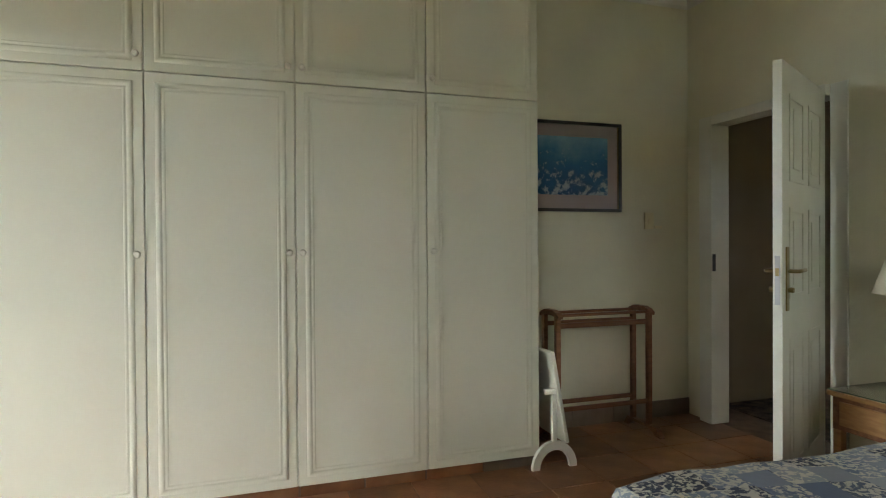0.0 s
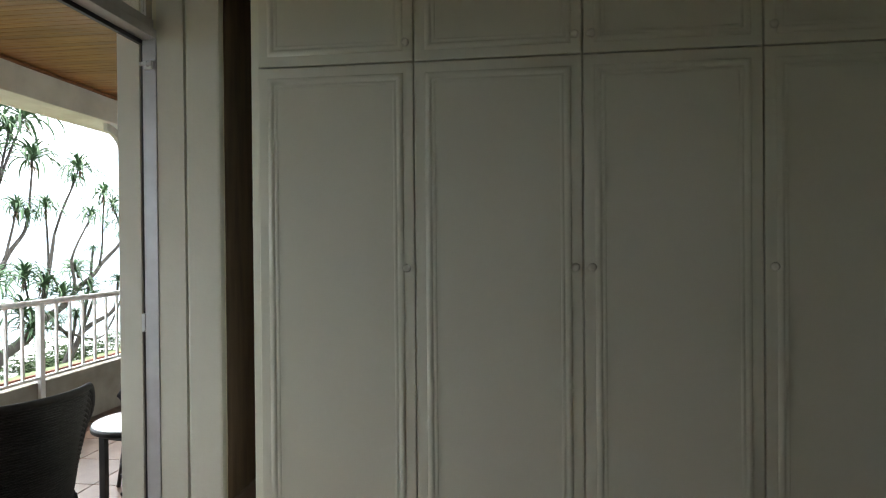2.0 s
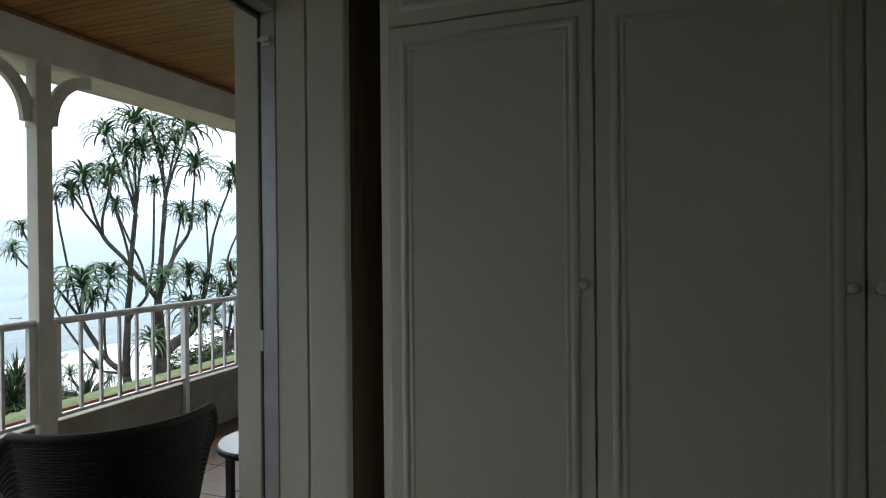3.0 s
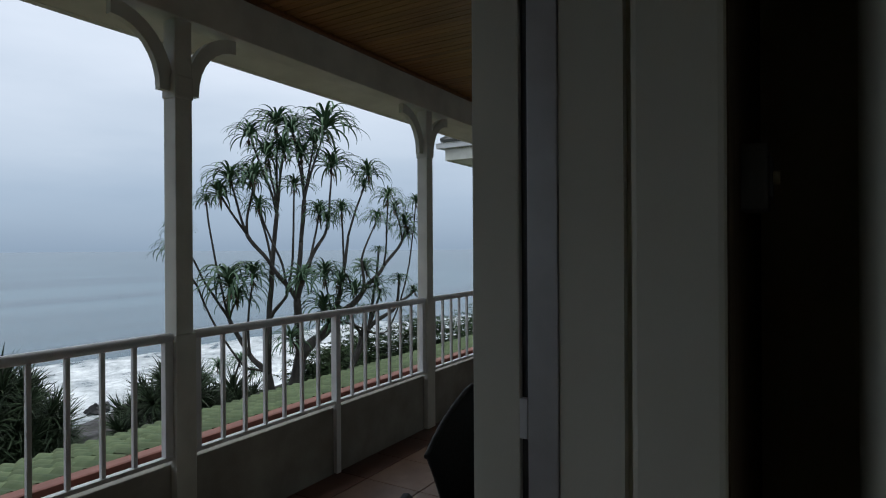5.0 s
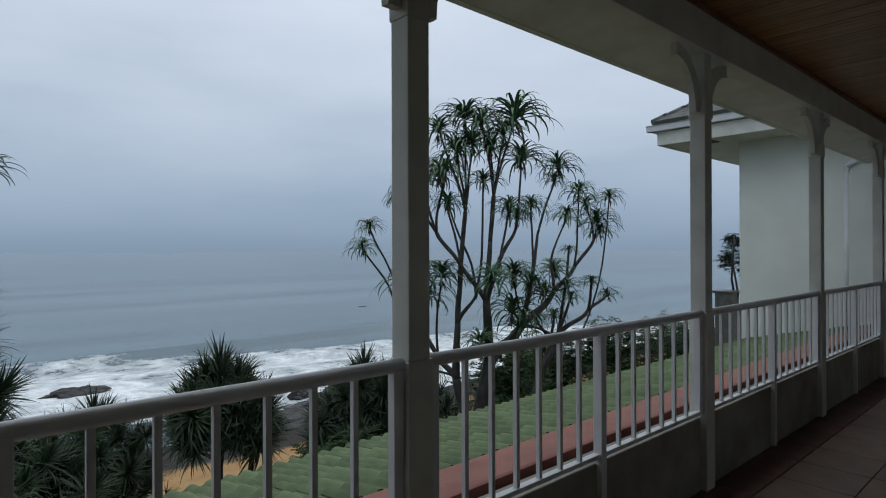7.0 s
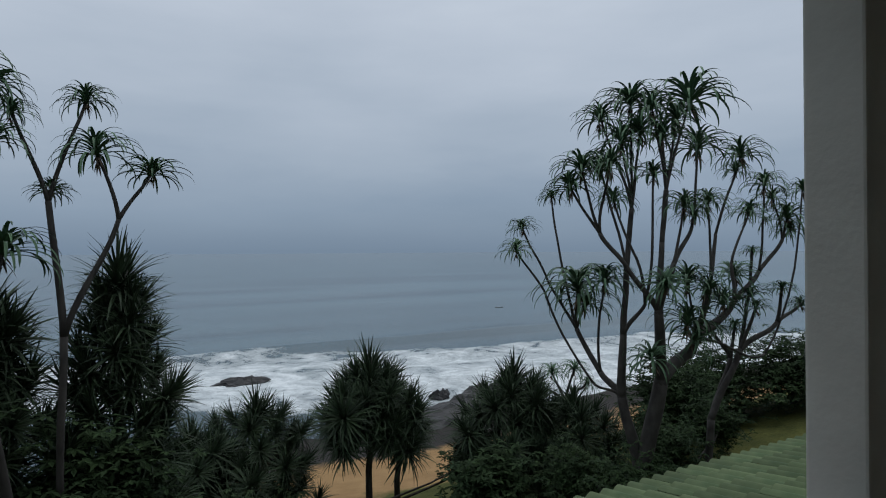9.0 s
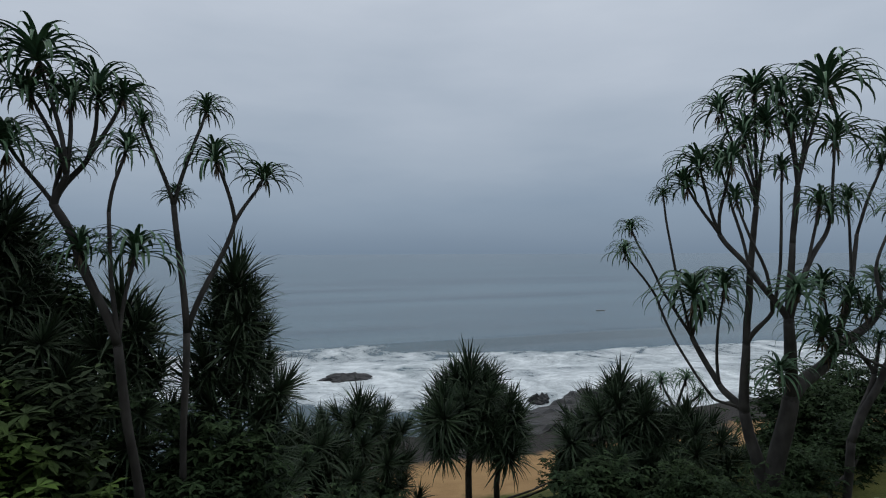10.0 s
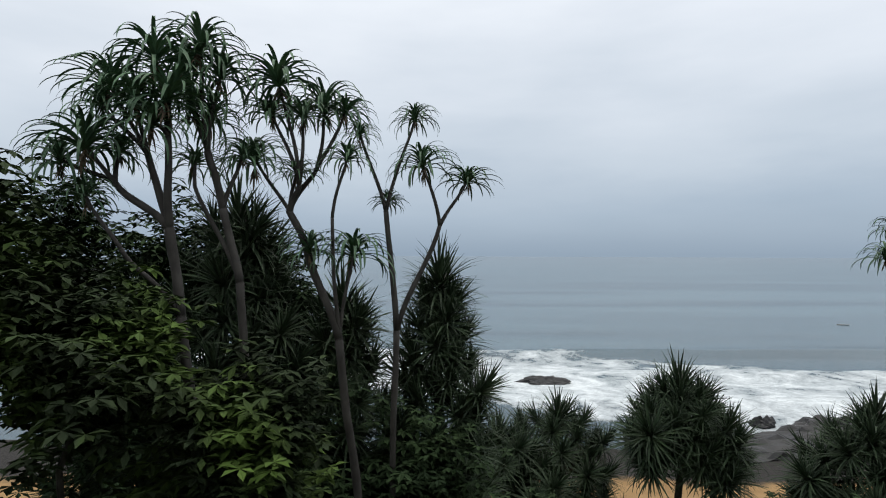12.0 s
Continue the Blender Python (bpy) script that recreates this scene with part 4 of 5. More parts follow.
def round_table(at, r, h, label):
    t = thing("round_table", label, "table", at=at)
    b = bmesh.new()
    tube(b, ((0, 0, h - 0.035), (0, 0, h - 0.028), (0, 0, h - 0.006), (0, 0, h)), [r - 0.01, r, r, r - 0.004], 40)
    part("rim", b, BLACK_METAL, t)
    b = bmesh.new()
    tube(b, ((0, 0, h + 0.001), (0, 0, h + 0.006)), [r - 0.006, r - 0.008], 40)
    part("tabletop", b, TABLE_TOP, t, "pale reflective top")
    for k in range(4):
        a = math.tau * (k + 0.5) / 4
        x, y = (r - 0.07) * math.cos(a), (r - 0.07) * math.sin(a)
        part("leg", box_bm(x - 0.018, x + 0.018, y - 0.018, y + 0.018, 0, h - 0.035), BLACK_METAL, t)
    for z in (0.18, 0.36):
        q = r - 0.09
        for x0, x1, y0, y1 in ((-q, q, -0.01, 0.01), (-0.01, 0.01, -q, q)):
            part("stretcher", box_bm(x0 * 0.7, x1 * 0.7 if x1 > 0.1 else x1, y0, y1, z, z + 0.02), BLACK_METAL, t)
    return t


round_table((-2.45, 3.82, OUT), 0.26, 0.655, "small round black table with pale top between wicker chairs")
# ---- lower roof outside the railing ----
RX0, RZ0, RX1, RZ1 = -5.3, -0.14, -7.1, -0.56
red = bmesh.new()
extrude_outline(red, [(-4.56, 0.02), (-4.62, 0.02), (RX0, RZ0 + 0.01), (RX0, RZ0 - 0.03), (-4.62, -0.05), (-4.56, -0.05)], 1, VY0, 15.1)
structure("flashing", red, ROOF_RED, "red oxide painted flashing above the lower roof", "flashing")
curb = box_bm(-4.615, -4.585, VY0, 15.1, -0.02, 0.09, bevel=0.004)
structure("flashing_curb", curb, CURB_RED, "dark red upstand at the head of the lower roof", "flashing")
lower = tagged(thing("roof_lower", "green painted ribbed tile roof below the railing", "roof"), kind="structure")
deck = bmesh.new()
extrude_outline(deck, [(-4.6, -0.06), (RX0, RZ0 - 0.05), (RX1 + 0.1, RZ1 - 0.06), (RX1 + 0.1, RZ1 - 0.2), (-4.6, -0.3)], 1, VY0, 15.1)
part("deck", deck, ROOF_GREEN, lower)
COURSES, PITCH = 6, 0.28
run = Vector((RX1 - RX0, 0, RZ1 - RZ0))
step = run.length / COURSES
tile_bm = bmesh.new()
prof = [(v / 12 * PITCH, 0.026 * math.sin(math.pi * (v % 6) / 4.4) if v % 6 < 4.4 else -0.008) for v in range(13)]
rows = [[tile_bm.verts.new((u, w, h + dz)) for w, h in prof] for u, dz in ((0, -0.012), (step + 0.03, 0.014), (step + 0.03, -0.012))]
for a, b in zip(rows, rows[1:]):
    for i in range(12):
        tile_bm.faces.new((a[i], a[i + 1], b[i + 1], b[i])).smooth = a is rows[0]
tile_me = finish(tile_bm, "tile", ROOF_GREEN)
for k in range(int((15.0 - 0.6) / PITCH)):
    y = 0.6 + k * PITCH
    for c in range(COURSES):
        o = Vector((RX0, y, RZ0)) + run * (c / COURSES)
        turn_m = Matrix.Translation(o) @ Matrix(((run.x / run.length, 0, -run.z / run.length * -1, 0), (0, 1, 0, 0), (run.z / run.length, 0, -run.x / run.length, 0), (0, 0, 0, 1)))
        jig = Matrix.Translation((0, 0.006 * (random.random() - 0.5), 0.006 * random.random()))
        shared("tile", tile_me, lower, turn_m @ jig)

# ---- projecting wing ----
wing = thing("house_wing", "white plastered wing of the house with dark tiled roof", "house")
part("wall", box_bm(-7.41, -4.42, 15.14, 24, -3.5, 3.5), WING_WHITE, wing)
part("pier", box_bm(-5.46, -4.43, 14.95, 15.139, -0.2, 2.62, bevel=0.01), WING_WHITE, wing)
part("soffit", box_bm(-8.62, -3.6, 14.2, 25, 3.46, 3.5), WHITE_OUT, wing)
part("fascia", box_bm(-8.68, -3.6, 14.12, 14.2, 3.44, 3.72, bevel=0.006), WHITE_OUT, wing)
part("fascia", box_bm(-8.7, -8.62, 14.2, 25, 3.44, 3.72, bevel=0.006), WHITE_OUT, wing)
g = bmesh.new()
extrude_outline(g, [(14.12, 3.73), (14.0, 3.73), (13.985, 3.83), (13.96, 3.85), (14.0, 3.86), (14.12, 3.86)], 0, -8.86, -3.6)
part("gutter", g, RAIL_WHITE, wing, "white gutter with a rolled lip")
g = bmesh.new()
extrude_outline(g, [(-8.7, 3.73), (-8.82, 3.73), (-8.84, 3.83), (-8.86, 3.85), (-8.82, 3.86), (-8.7, 3.86)], 1, 14.0, 25)
part("gutter", g, RAIL_WHITE, wing)
vent = bmesh.new()
bx(vent, -8.0, -7.65, 14.5, 14.75, 3.44, 3.46)
part("soffit_vent", vent, ROOF_DARK, wing)
rf = bmesh.new()
vs = [rf.verts.new(p) for p in ((-8.75, 14.05, 3.87), (-3.6, 14.05, 3.87), (-3.6, 16.6, 5.4), (-6.2, 16.6, 5.4), (-6.2, 25, 5.4), (-8.75, 25, 3.87), (-3.6, 25, 5.4))]
for f in ((0, 1, 2, 3), (0, 3, 4, 5), (3, 2, 6, 4)):
    rf.faces.new([vs[i] for i in f])
roof_w = part("roof", rf, ROOF_DARK, wing, "dark grey tiled hip roof")
course = finish(extrude_outline(bmesh.new(), [(0, 0), (0.17, 0.004), (0.3, 0.05), (0.3, 0.075), (0.15, 0.09), (0, 0.075)], 1, 0, 0.34), "roof_tile", ROOF_DARK)
for j in range(8):
    for i in range(14 - j):
        shared("roof_tile", course, roof_w, pose(-8.36 + 0.34 * i + 0.27 * j, 14.06 + 0.27 * j, 3.88 + 0.162 * j, 0, 0, 90) @ pose(0, 0, 0, 0, -31, 0))
for j in range(24):
    for i in range(3):
        shared("roof_tile", course, roof_w, pose(-8.74 + 0.27 * i, 14.15 + 0.36 * j + 0.27 * i, 3.89 + 0.162 * i) @ pose(0, 0, 0, 0, -31, 0))
# rounded caps along the hip
cap_me = finish(tube(bmesh.new(), ((0, 0, 0), (0.36, 0, 0)), [0.075, 0.09], 8), "ridge_cap", ROOF_DARK)
hip = Vector((2.55, 2.55, 1.53))
for k in range(11):
    shared("ridge_cap", cap_me, roof_w, Matrix.Translation(Vector((-8.75, 14.05, 3.92)) + hip * (k / 11.5)) @ hip.to_track_quat("X", "Z").to_matrix().to_4x4())
dp = bmesh.new()
tube(dp, ((-5.52, 15.09, 2.75), (-5.52, 15.09, -0.2)), 0.04, 10)
tube(dp, ((-5.3, 15.05, 2.85), (-5.45, 15.06, 2.8), (-5.52, 15.09, 2.75)), 0.04, 10)
part("downpipe", dp, RAIL_WHITE, wing, "white downpipe")

# ---- ground, sea, beach ----
SEA_Z = -11.0
PROFILE = ((60, -4.0), (-5, -4.6), (-12, -5.3), (-18, -6.6), (-25, -8.8), (-31, -10.2), (-38, -10.75), (-50, -11.6), (-70, -13))


def ground_z(x, y):
    for (a, za), (b, zb) in zip(PROFILE, PROFILE[1:]):
        if x >= b:
            k = min(1, max(0, (a - x) / (a - b)))
            z = za + (zb - za) * k
            break
    else:
        z = PROFILE[-1][1]
    rise = 1.6 * max(0, min(1, (y - 14) / 16)) * max(0, min(1, (x + 34) / 12)) + 0.8 * max(0, min(1, (4 - y) / 12)) * max(0, min(1, (x + 30) / 10))
    return z + rise + 0.25 * noise.noise((x * 0.2, y * 0.2, 3)) * (1 if x > -30 else 0.3)


gr = bmesh.new()
gx = [1200, 400, 150, 60, 30, 10] + [10 - 2 * k for k in range(1, 41)] + [-90]
gy = [-1500, -600, -250, -120] + [-80 + 4 * k for k in range(46)] + [140, 250, 600, 1500]
grid = [[gr.verts.new((x, y, ground_z(x, y))) for y in gy] for x in gx]
for i in range(len(gx) - 1):
    for j in range(len(gy) - 1):
        gr.faces.new((grid[i][j], grid[i][j + 1], grid[i + 1][j + 1], grid[i + 1][j])).smooth = True
structure("ground", gr, GROUND, "grassy slope falling to an orange sand beach", "ground")
sea = bmesh.new()
sx = [-30 - 2.2 * k for k in range(32)] + [-110, -130, -160, -220, -320, -600, -1200, -2600, -4500]
sy = [-4500, -1500, -500, -200, -110] + [-80 + 4 * k for k in range(46)] + [130, 200, 500, 1500, 4500]
grid = []
for x in sx:
    col = []
    for y in sy:
        h = 0.0
        if x > -104 and abs(y) < 110:
            roll = noise.noise((x * 0.03, y * 0.012, 0))
            h = 0.75 * math.exp(-((x + 76 + 9 * roll) / 2.6) ** 2) + 0.45 * math.exp(-((x + 62 + 9 * roll) / 2.4) ** 2) + 0.35 * math.exp(-((x + 51 + 6 * roll) / 2.0) ** 2) + 0.18 * noise.noise((x * 0.25, y * 0.15, 5))
        col.append(sea.verts.new((x, y, SEA_Z + h)))
    grid.append(col)
for i in range(len(sx) - 1):
    for j in range(len(sy) - 1):
        sea.faces.new((grid[i][j], grid[i + 1][j], grid[i + 1][j + 1], grid[i][j + 1])).smooth = True
structure("water", sea, SEA, "grey-green sea with white breaking surf", "sea")


def rock(at, size, seed, label="wet dark rock ledge washed by surf"):
    r = bmesh.new()
    bmesh.ops.create_icosphere(r, subdivisions=4, radius=1)
    for v in r.verts:
        n1 = noise.fractal(v.co * 1.7 + Vector((seed, 0, 0)), 0.9, 2.2, 5)
        n2 = noise.hetero_terrain(v.co * 2.6 + Vector((0, seed, 0)), 0.7, 2.1, 5, 0.4)
        v.co = Vector((v.co.x * size[0] * (1 + 0.35 * n1), v.co.y * size[1] * (1 + 0.35 * n1), max(-0.4, v.co.z) * size[2] * (0.5 + 0.6 * abs(n2))))
    ob = new("rock", finish(r, "rock", ROCK))
    ob.location = at
    return tagged(ob, label, "rock")


rock((-60.4, 12.6, SEA_Z + 0.05), (1.1, 2.4, 0.5), 1)
rock((-46.6, 26.0, SEA_Z + 0.1), (0.6, 0.9, 0.5), 2)
rock((-43.0, 19.5, SEA_Z - 0.2), (2.2, 4.0, 0.6), 3)
rock((-40.5, 22.5, SEA_Z + 0.0), (2.5, 4.5, 0.7), 5)
rock((-43.5, 29.0, SEA_Z - 0.2), (2.4, 5.5, 0.7), 7)
rock((-47, 31.0, SEA_Z - 0.2), (1.5, 2.5, 0.6), 8)
rock((-48.6, 23.6, SEA_Z), (0.5, 0.7, 0.4), 12)


boat = thing("boat", "small low dark boat far out on the grey sea", "boat", at=(-108.6, 74.5, SEA_Z), turn=55)
hull = bmesh.new()
extrude_outline(hull, [(-0.9, 0.1), (-0.7, -0.1), (0.7, -0.1), (1.0, 0.14), (0.6, 0.08), (-0.6, 0.07)], 1, -0.4, 0.4)
part("hull", hull, GREY_METAL, boat)
pillar = thing("garden_pillar", "grey-green plastered garden pillar beside the house wing", "pillar")
part("shaft", box_bm(-9.42, -8.97, 18.7, 19.2, -6.0, 0.04, bevel=0.02), GREY_METAL, pillar)
part("cap", box_bm(-9.47, -8.92, 18.65, 19.25, 0.04, 0.11, bevel=0.02), GREY_METAL, pillar)


# ---- plants ----
def blade(bm, base, yaw, elev, length, width, droop, segs=6, fold=0.35, hook=0.4, taper=0.75):
    """One tapering leaf, folded along its middle and bent down by droop."""
    side = Vector((-math.sin(yaw), math.cos(yaw), 0))
    p, a = Vector(base), elev
    prev = None
    for k in range(segs + 1):
        s = k / segs
        w = width * (1 - s) ** taper * (0.75 + 0.5 * min(1, s * 4)) + 0.002
        up = Vector((-math.sin(a) * math.cos(yaw), -math.sin(a) * math.sin(yaw), math.cos(a)))
        row = [bm.verts.new(p - side * w + up * w * fold), bm.verts.new(p), bm.verts.new(p + side * w + up * w * fold)]
        if prev:
            bm.faces.new((prev[0], prev[1], row[1], row[0])), bm.faces.new((prev[1], prev[2], row[2], row[1]))
        prev = row
        d = Vector((math.cos(a) * math.cos(yaw), math.cos(a) * math.sin(yaw), math.sin(a)))
        p = p + d * length / segs
        a -= droop / segs * (1 - hook + 2 * hook * s)
    return bm


def aloe_rosette(seed):
    """Recurved leaves in a spiral, about one metre from stem to the outer bend."""
    rnd, bm = random.Random(seed), bmesh.new()
    n = 50
    for k in range(n):
        s = k / n
        blade(bm, (0, 0, -0.25 * s), k * 2.39996 + rnd.uniform(-0.25, 0.25), math.radians(76 - 66 * s + rnd.uniform(-10, 10)), rnd.uniform(1.3, 1.75) * (0.68 + 0.32 * min(1, 2.2 * s)), rnd.uniform(0.036, 0.05), math.radians(rnd.uniform(138, 192) - 35 * s), 11, hook=0.6, taper=0.42)
    return bm


ROSETTES = [finish(aloe_rosette(s), "rosette", ALOE) for s in range(5)]


def dry_skirt(seed):
    rnd, bm = random.Random(seed), bmesh.new()
    for k in range(12):
        blade(bm, (0, 0, -0.2 - 0.2 * rnd.random()), rnd.uniform(0, 6.3), math.radians(rnd.uniform(-78, -35)), rnd.uniform(0.3, 0.6), 0.03, math.radians(25), 3)
    return bm


SKIRTS = [finish(dry_skirt(s), "dry_leaves", DEAD) for s in range(3)]


def aloe_tree(label, at, facing, nodes, heads, twig, spread, seed, depth_slope=0.0, behind=0.0, far=14.76, power=0.42, leafy=1.0):
    """nodes: (across, height, index of the limb below); heads: (across, height, reach of its leaves, limb); both placed
    to fit the camera's view.
    """
    rnd = random.Random(seed)
    tree = thing("aloe_tree", label, "tree", "tree aloes")
    n = Vector((*facing, 0)).normalized()
    r = Vector((n.y, -n.x, 0))
    place, depth = [], []

    def deepen_in_view(u, z, d):
        # scaled with depth about eye height, so the outline fits the camera's view
        d += behind + (depth_slope * u if u > 0 else 0.15 * depth_slope * u)
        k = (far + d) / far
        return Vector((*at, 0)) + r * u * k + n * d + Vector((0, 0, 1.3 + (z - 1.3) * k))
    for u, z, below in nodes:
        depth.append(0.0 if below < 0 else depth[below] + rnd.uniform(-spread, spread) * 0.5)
        place.append(deepen_in_view(u, z, depth[-1]))
    load = [0] * len(nodes)
    for head in heads:
        i = head[3]
        while i >= 0:
            load[i] += 1
            i = nodes[i][2]

    def thick(i):
        return twig * max(1, load[i]) ** power

    def limb(bm, a, b, ra, rb, way):
        """A curved limb that leaves a in the direction way and turns upright towards b."""
        gap = (b - a).length
        c1, c2 = a + way * gap * 0.4, b - ((b - a) / gap + Vector((0, 0, 0.55))).normalized() * gap * 0.3
        pts, radii = [], []
        for k in range(11):
            s = k / 10
            p = a * (1 - s) ** 3 + c1 * 3 * s * (1 - s) ** 2 + c2 * 3 * s * s * (1 - s) + b * s ** 3
            p += Vector((noise.noise(p * 1.3 + Vector((seed, 0, 0))), noise.noise(p * 1.3 + Vector((0, seed, 0))), 0)) * 0.12 * s * (1 - s)
            pts.append(p)
            radii.append((ra + (rb - ra) * s) * (1 + 0.09 * noise.noise(p * 4.0)))
        tube(bm, pts, radii, 10)
        return (pts[-1] - pts[-2]).normalized()
    trunk, ways = bmesh.new(), [Vector((0, 0, 1))]
    for i, (u, z, below) in enumerate(nodes):
        if below < 0:
            continue
        straight = (place[i] - place[below]).normalized()
        # a limb starts no thicker than it has to and swells where it leaves the stem
        ways.append(limb(trunk, place[below], place[i], thick(below) if load[i] > 0.4 * load[below] else min(thick(below), thick(i) * 1.35), thick(i), (straight * 1.6 + ways[below]).normalized()))
        bmesh.ops.create_icosphere(trunk, subdivisions=2, radius=thick(i) * 1.02, matrix=Matrix.Translation(place[i]))
    part("trunk", trunk, BARK, tree, "smooth grey forked trunk", smooth=True)
    for u, z, size, owner in heads:
        size *= leafy
        top = deepen_in_view(u, z - 0.12 * size, depth[owner] + rnd.uniform(-spread, spread) * 0.6)
        base = place[owner]
        b = bmesh.new()
        way = limb(b, base, top, min(twig * 1.25, thick(owner)), twig * 0.8, ((top - base).normalized() * 1.8 + ways[owner]).normalized())
        br = part("branch", b, BARK, tree, smooth=True)
        m = Matrix.Translation(top) @ pose(0, 0, 0, -way.y * 26, way.x * 26, rnd.uniform(0, 360)) @ Matrix.Diagonal((size * rnd.uniform(0.92, 1.1), size * rnd.uniform(0.92, 1.1), size * rnd.uniform(0.85, 1.1), 1))
        shared("rosette", ROSETTES[rnd.randrange(5)], br, m)
        shared("dry_leaves", SKIRTS[rnd.randrange(3)], br, m)
    return tree


TALL_NODES = ((-0.27, -5.6, -1), (-0.34, -4.3, 0), (-0.8, -2.3, 1), (-0.75, -0.78, 2), (-0.67, 0.82, 3), (-0.54, 2.27, 4), (0.1, -1.89, 1), (0.07, -0.21, 6), (0.15, 1.47, 7), (0.25, 2.69, 8), (-0.24, -0.03, 3), (-1.3, -1.75, 2), (-1.45, -2.05, 2), (-1.87, -0.71, 11), (-0.66, 0.88, 7), (-1.28, 1.69, 14), (0.41, 0.95, 7), (0.81, 1.84, 16), (0.85, -0.87, 6), (1.67, 0.1, 18), (2.17, 0.78, 19), (2.64, 1.5, 20), (1.19, 0.58, 18), (1.3, 1.64, 22), (1.62, 0.96, 19), (2.28, -1.08, 18), (2.88, 0.85, 25), (-2.68, 0.23, 12), (-2.65, 0.65, 13))
TALL_CROWN = ((-0.55, 5.05, 0.6, 5), (-0.07, 4.89, 0.56, 9), (-0.76, 4.12, 0.56, 5), (-1.26, 4.67, 0.46, 5), (0.77, 5.02, 0.71, 9), (0.49, 4.54, 0.46, 9), (0.93, 3.86, 0.64, 17), (-0.33, 4.3, 0.56, 5), (0.16, 4.12, 0.52, 9), (-1.01, 3.56, 0.46, 15), (-1.72, 3.48, 0.51, 15), (-2.01, 2.99, 0.46, 15), (-2.5, 2.73, 0.27, 13), (-1.27, 3.45, 0.52, 4), (-0.96, 2.62, 0.38, 10), (-0.04, 3.23, 0.45, 10))
TALL_RIGHT = ((1.84, 3.59, 0.56, 23), (1.72, 3.17, 0.34, 23), (1.99, 2.24, 0.52, 24), (2.3, 2.89, 0.49, 20), (2.45, 2.55, 0.45, 21), (2.74, 2.15, 0.6, 21), (3.04, 2.71, 0.41, 26), (2.79, 1.82, 0.41, 21), (1.15, 2.52, 0.45, 22), (0.65, 2.46, 0.45, 16), (0.83, 2.2, 0.34, 17))
TALL_LOW = ((-1.84, 0.53, 0.71, 13), (-1.19, 0.68, 0.58, 11), (-1.65, 0.05, 0.52, 13), (-3.26, 1.97, 0.33, 28), (-3.41, 1.39, 0.33, 27), (0.69, 0.7, 0.6, 18), (1.13, 0.43, 0.45, 22), (0.71, -0.25, 0.64, 18), (0.23, 0.57, 0.45, 16), (1.67, 0.81, 0.49, 24), (2.03, 0.33, 0.38, 19), (1.45, 0.16, 0.45, 22), (0.85, -0.75, 0.45, 18), (-0.1, -1.2, 0.45, 6))
aloe_tree("tall grey-trunked tree aloe with spiky green rosettes", (-13.6, 14.0), (-0.649, 0.76), TALL_NODES, TALL_CROWN + TALL_RIGHT + TALL_LOW, 0.029, 0.8, 3, depth_slope=1.7, power=0.52, leafy=1.2)
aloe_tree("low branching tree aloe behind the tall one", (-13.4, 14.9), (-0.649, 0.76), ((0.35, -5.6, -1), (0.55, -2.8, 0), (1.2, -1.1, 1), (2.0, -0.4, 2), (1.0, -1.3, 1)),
          ((1.1, -0.5, 0.45, 4), (1.55, 0.0, 0.4, 2), (2.1, 0.45, 0.4, 3), (0.6, -0.6, 0.45, 4), (2.5, 0.1, 0.4, 3), (1.5, 1.3, 0.3, 2)), 0.045, 0.8, 5, depth_slope=0.8, behind=1.0)
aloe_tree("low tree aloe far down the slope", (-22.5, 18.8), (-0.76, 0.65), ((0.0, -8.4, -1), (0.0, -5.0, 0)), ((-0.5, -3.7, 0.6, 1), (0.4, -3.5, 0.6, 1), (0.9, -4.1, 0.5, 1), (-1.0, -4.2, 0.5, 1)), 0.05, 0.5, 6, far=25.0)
LEFT = (-8.846, -1.177)
SLENDER_NODES = ((0.4, -3.08, -1), (0.47, 0.15, 0), (0.3, 1.97, 1), (1.13, 1.76, 1))
SLENDER_HEADS = ((0.74, 3.48, 0.36, 2), (-0.1, 3.2, 0.32, 2), (0.34, 2.17, 0.27, 2), (0.86, 2.81, 0.51, 3), (1.57, 2.54, 0.45, 3))
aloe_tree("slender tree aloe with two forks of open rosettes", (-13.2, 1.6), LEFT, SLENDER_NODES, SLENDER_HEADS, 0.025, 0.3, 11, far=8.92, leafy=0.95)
OPEN_NODES = ((-0.04, -3.05, -1), (-0.4, 0.03, 0), (-0.91, 1.48, 1), (-1.14, 1.95, 2), (-1.0, 2.33, 3), (-0.51, 1.87, 1), (-0.75, 2.59, 3))
OPEN_HEADS = ((-1.32, 4.02, 0.6, 4), (-0.63, 3.64, 0.64, 6), (-0.96, 3.48, 0.45, 4), (-0.32, 3.55, 0.38, 6), (-0.29, 2.85, 0.38, 5), (-1.42, 3.51, 0.46, 4), (-0.84, 1.48, 0.46, 1), (-0.19, 1.45, 0.64, 1), (-1.04, 2.59, 0.38, 3), (-1.66, 2.83, 0.6, 3))
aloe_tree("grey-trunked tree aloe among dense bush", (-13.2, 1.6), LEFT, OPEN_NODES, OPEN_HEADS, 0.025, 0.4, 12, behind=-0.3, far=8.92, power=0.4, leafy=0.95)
STOUT_NODES = ((-1.58, -2.96, -1), (-1.85, 0.89, 0), (-2.1, 1.98, 1), (-2.32, 2.81, 2), (-2.5, 2.3, 1))
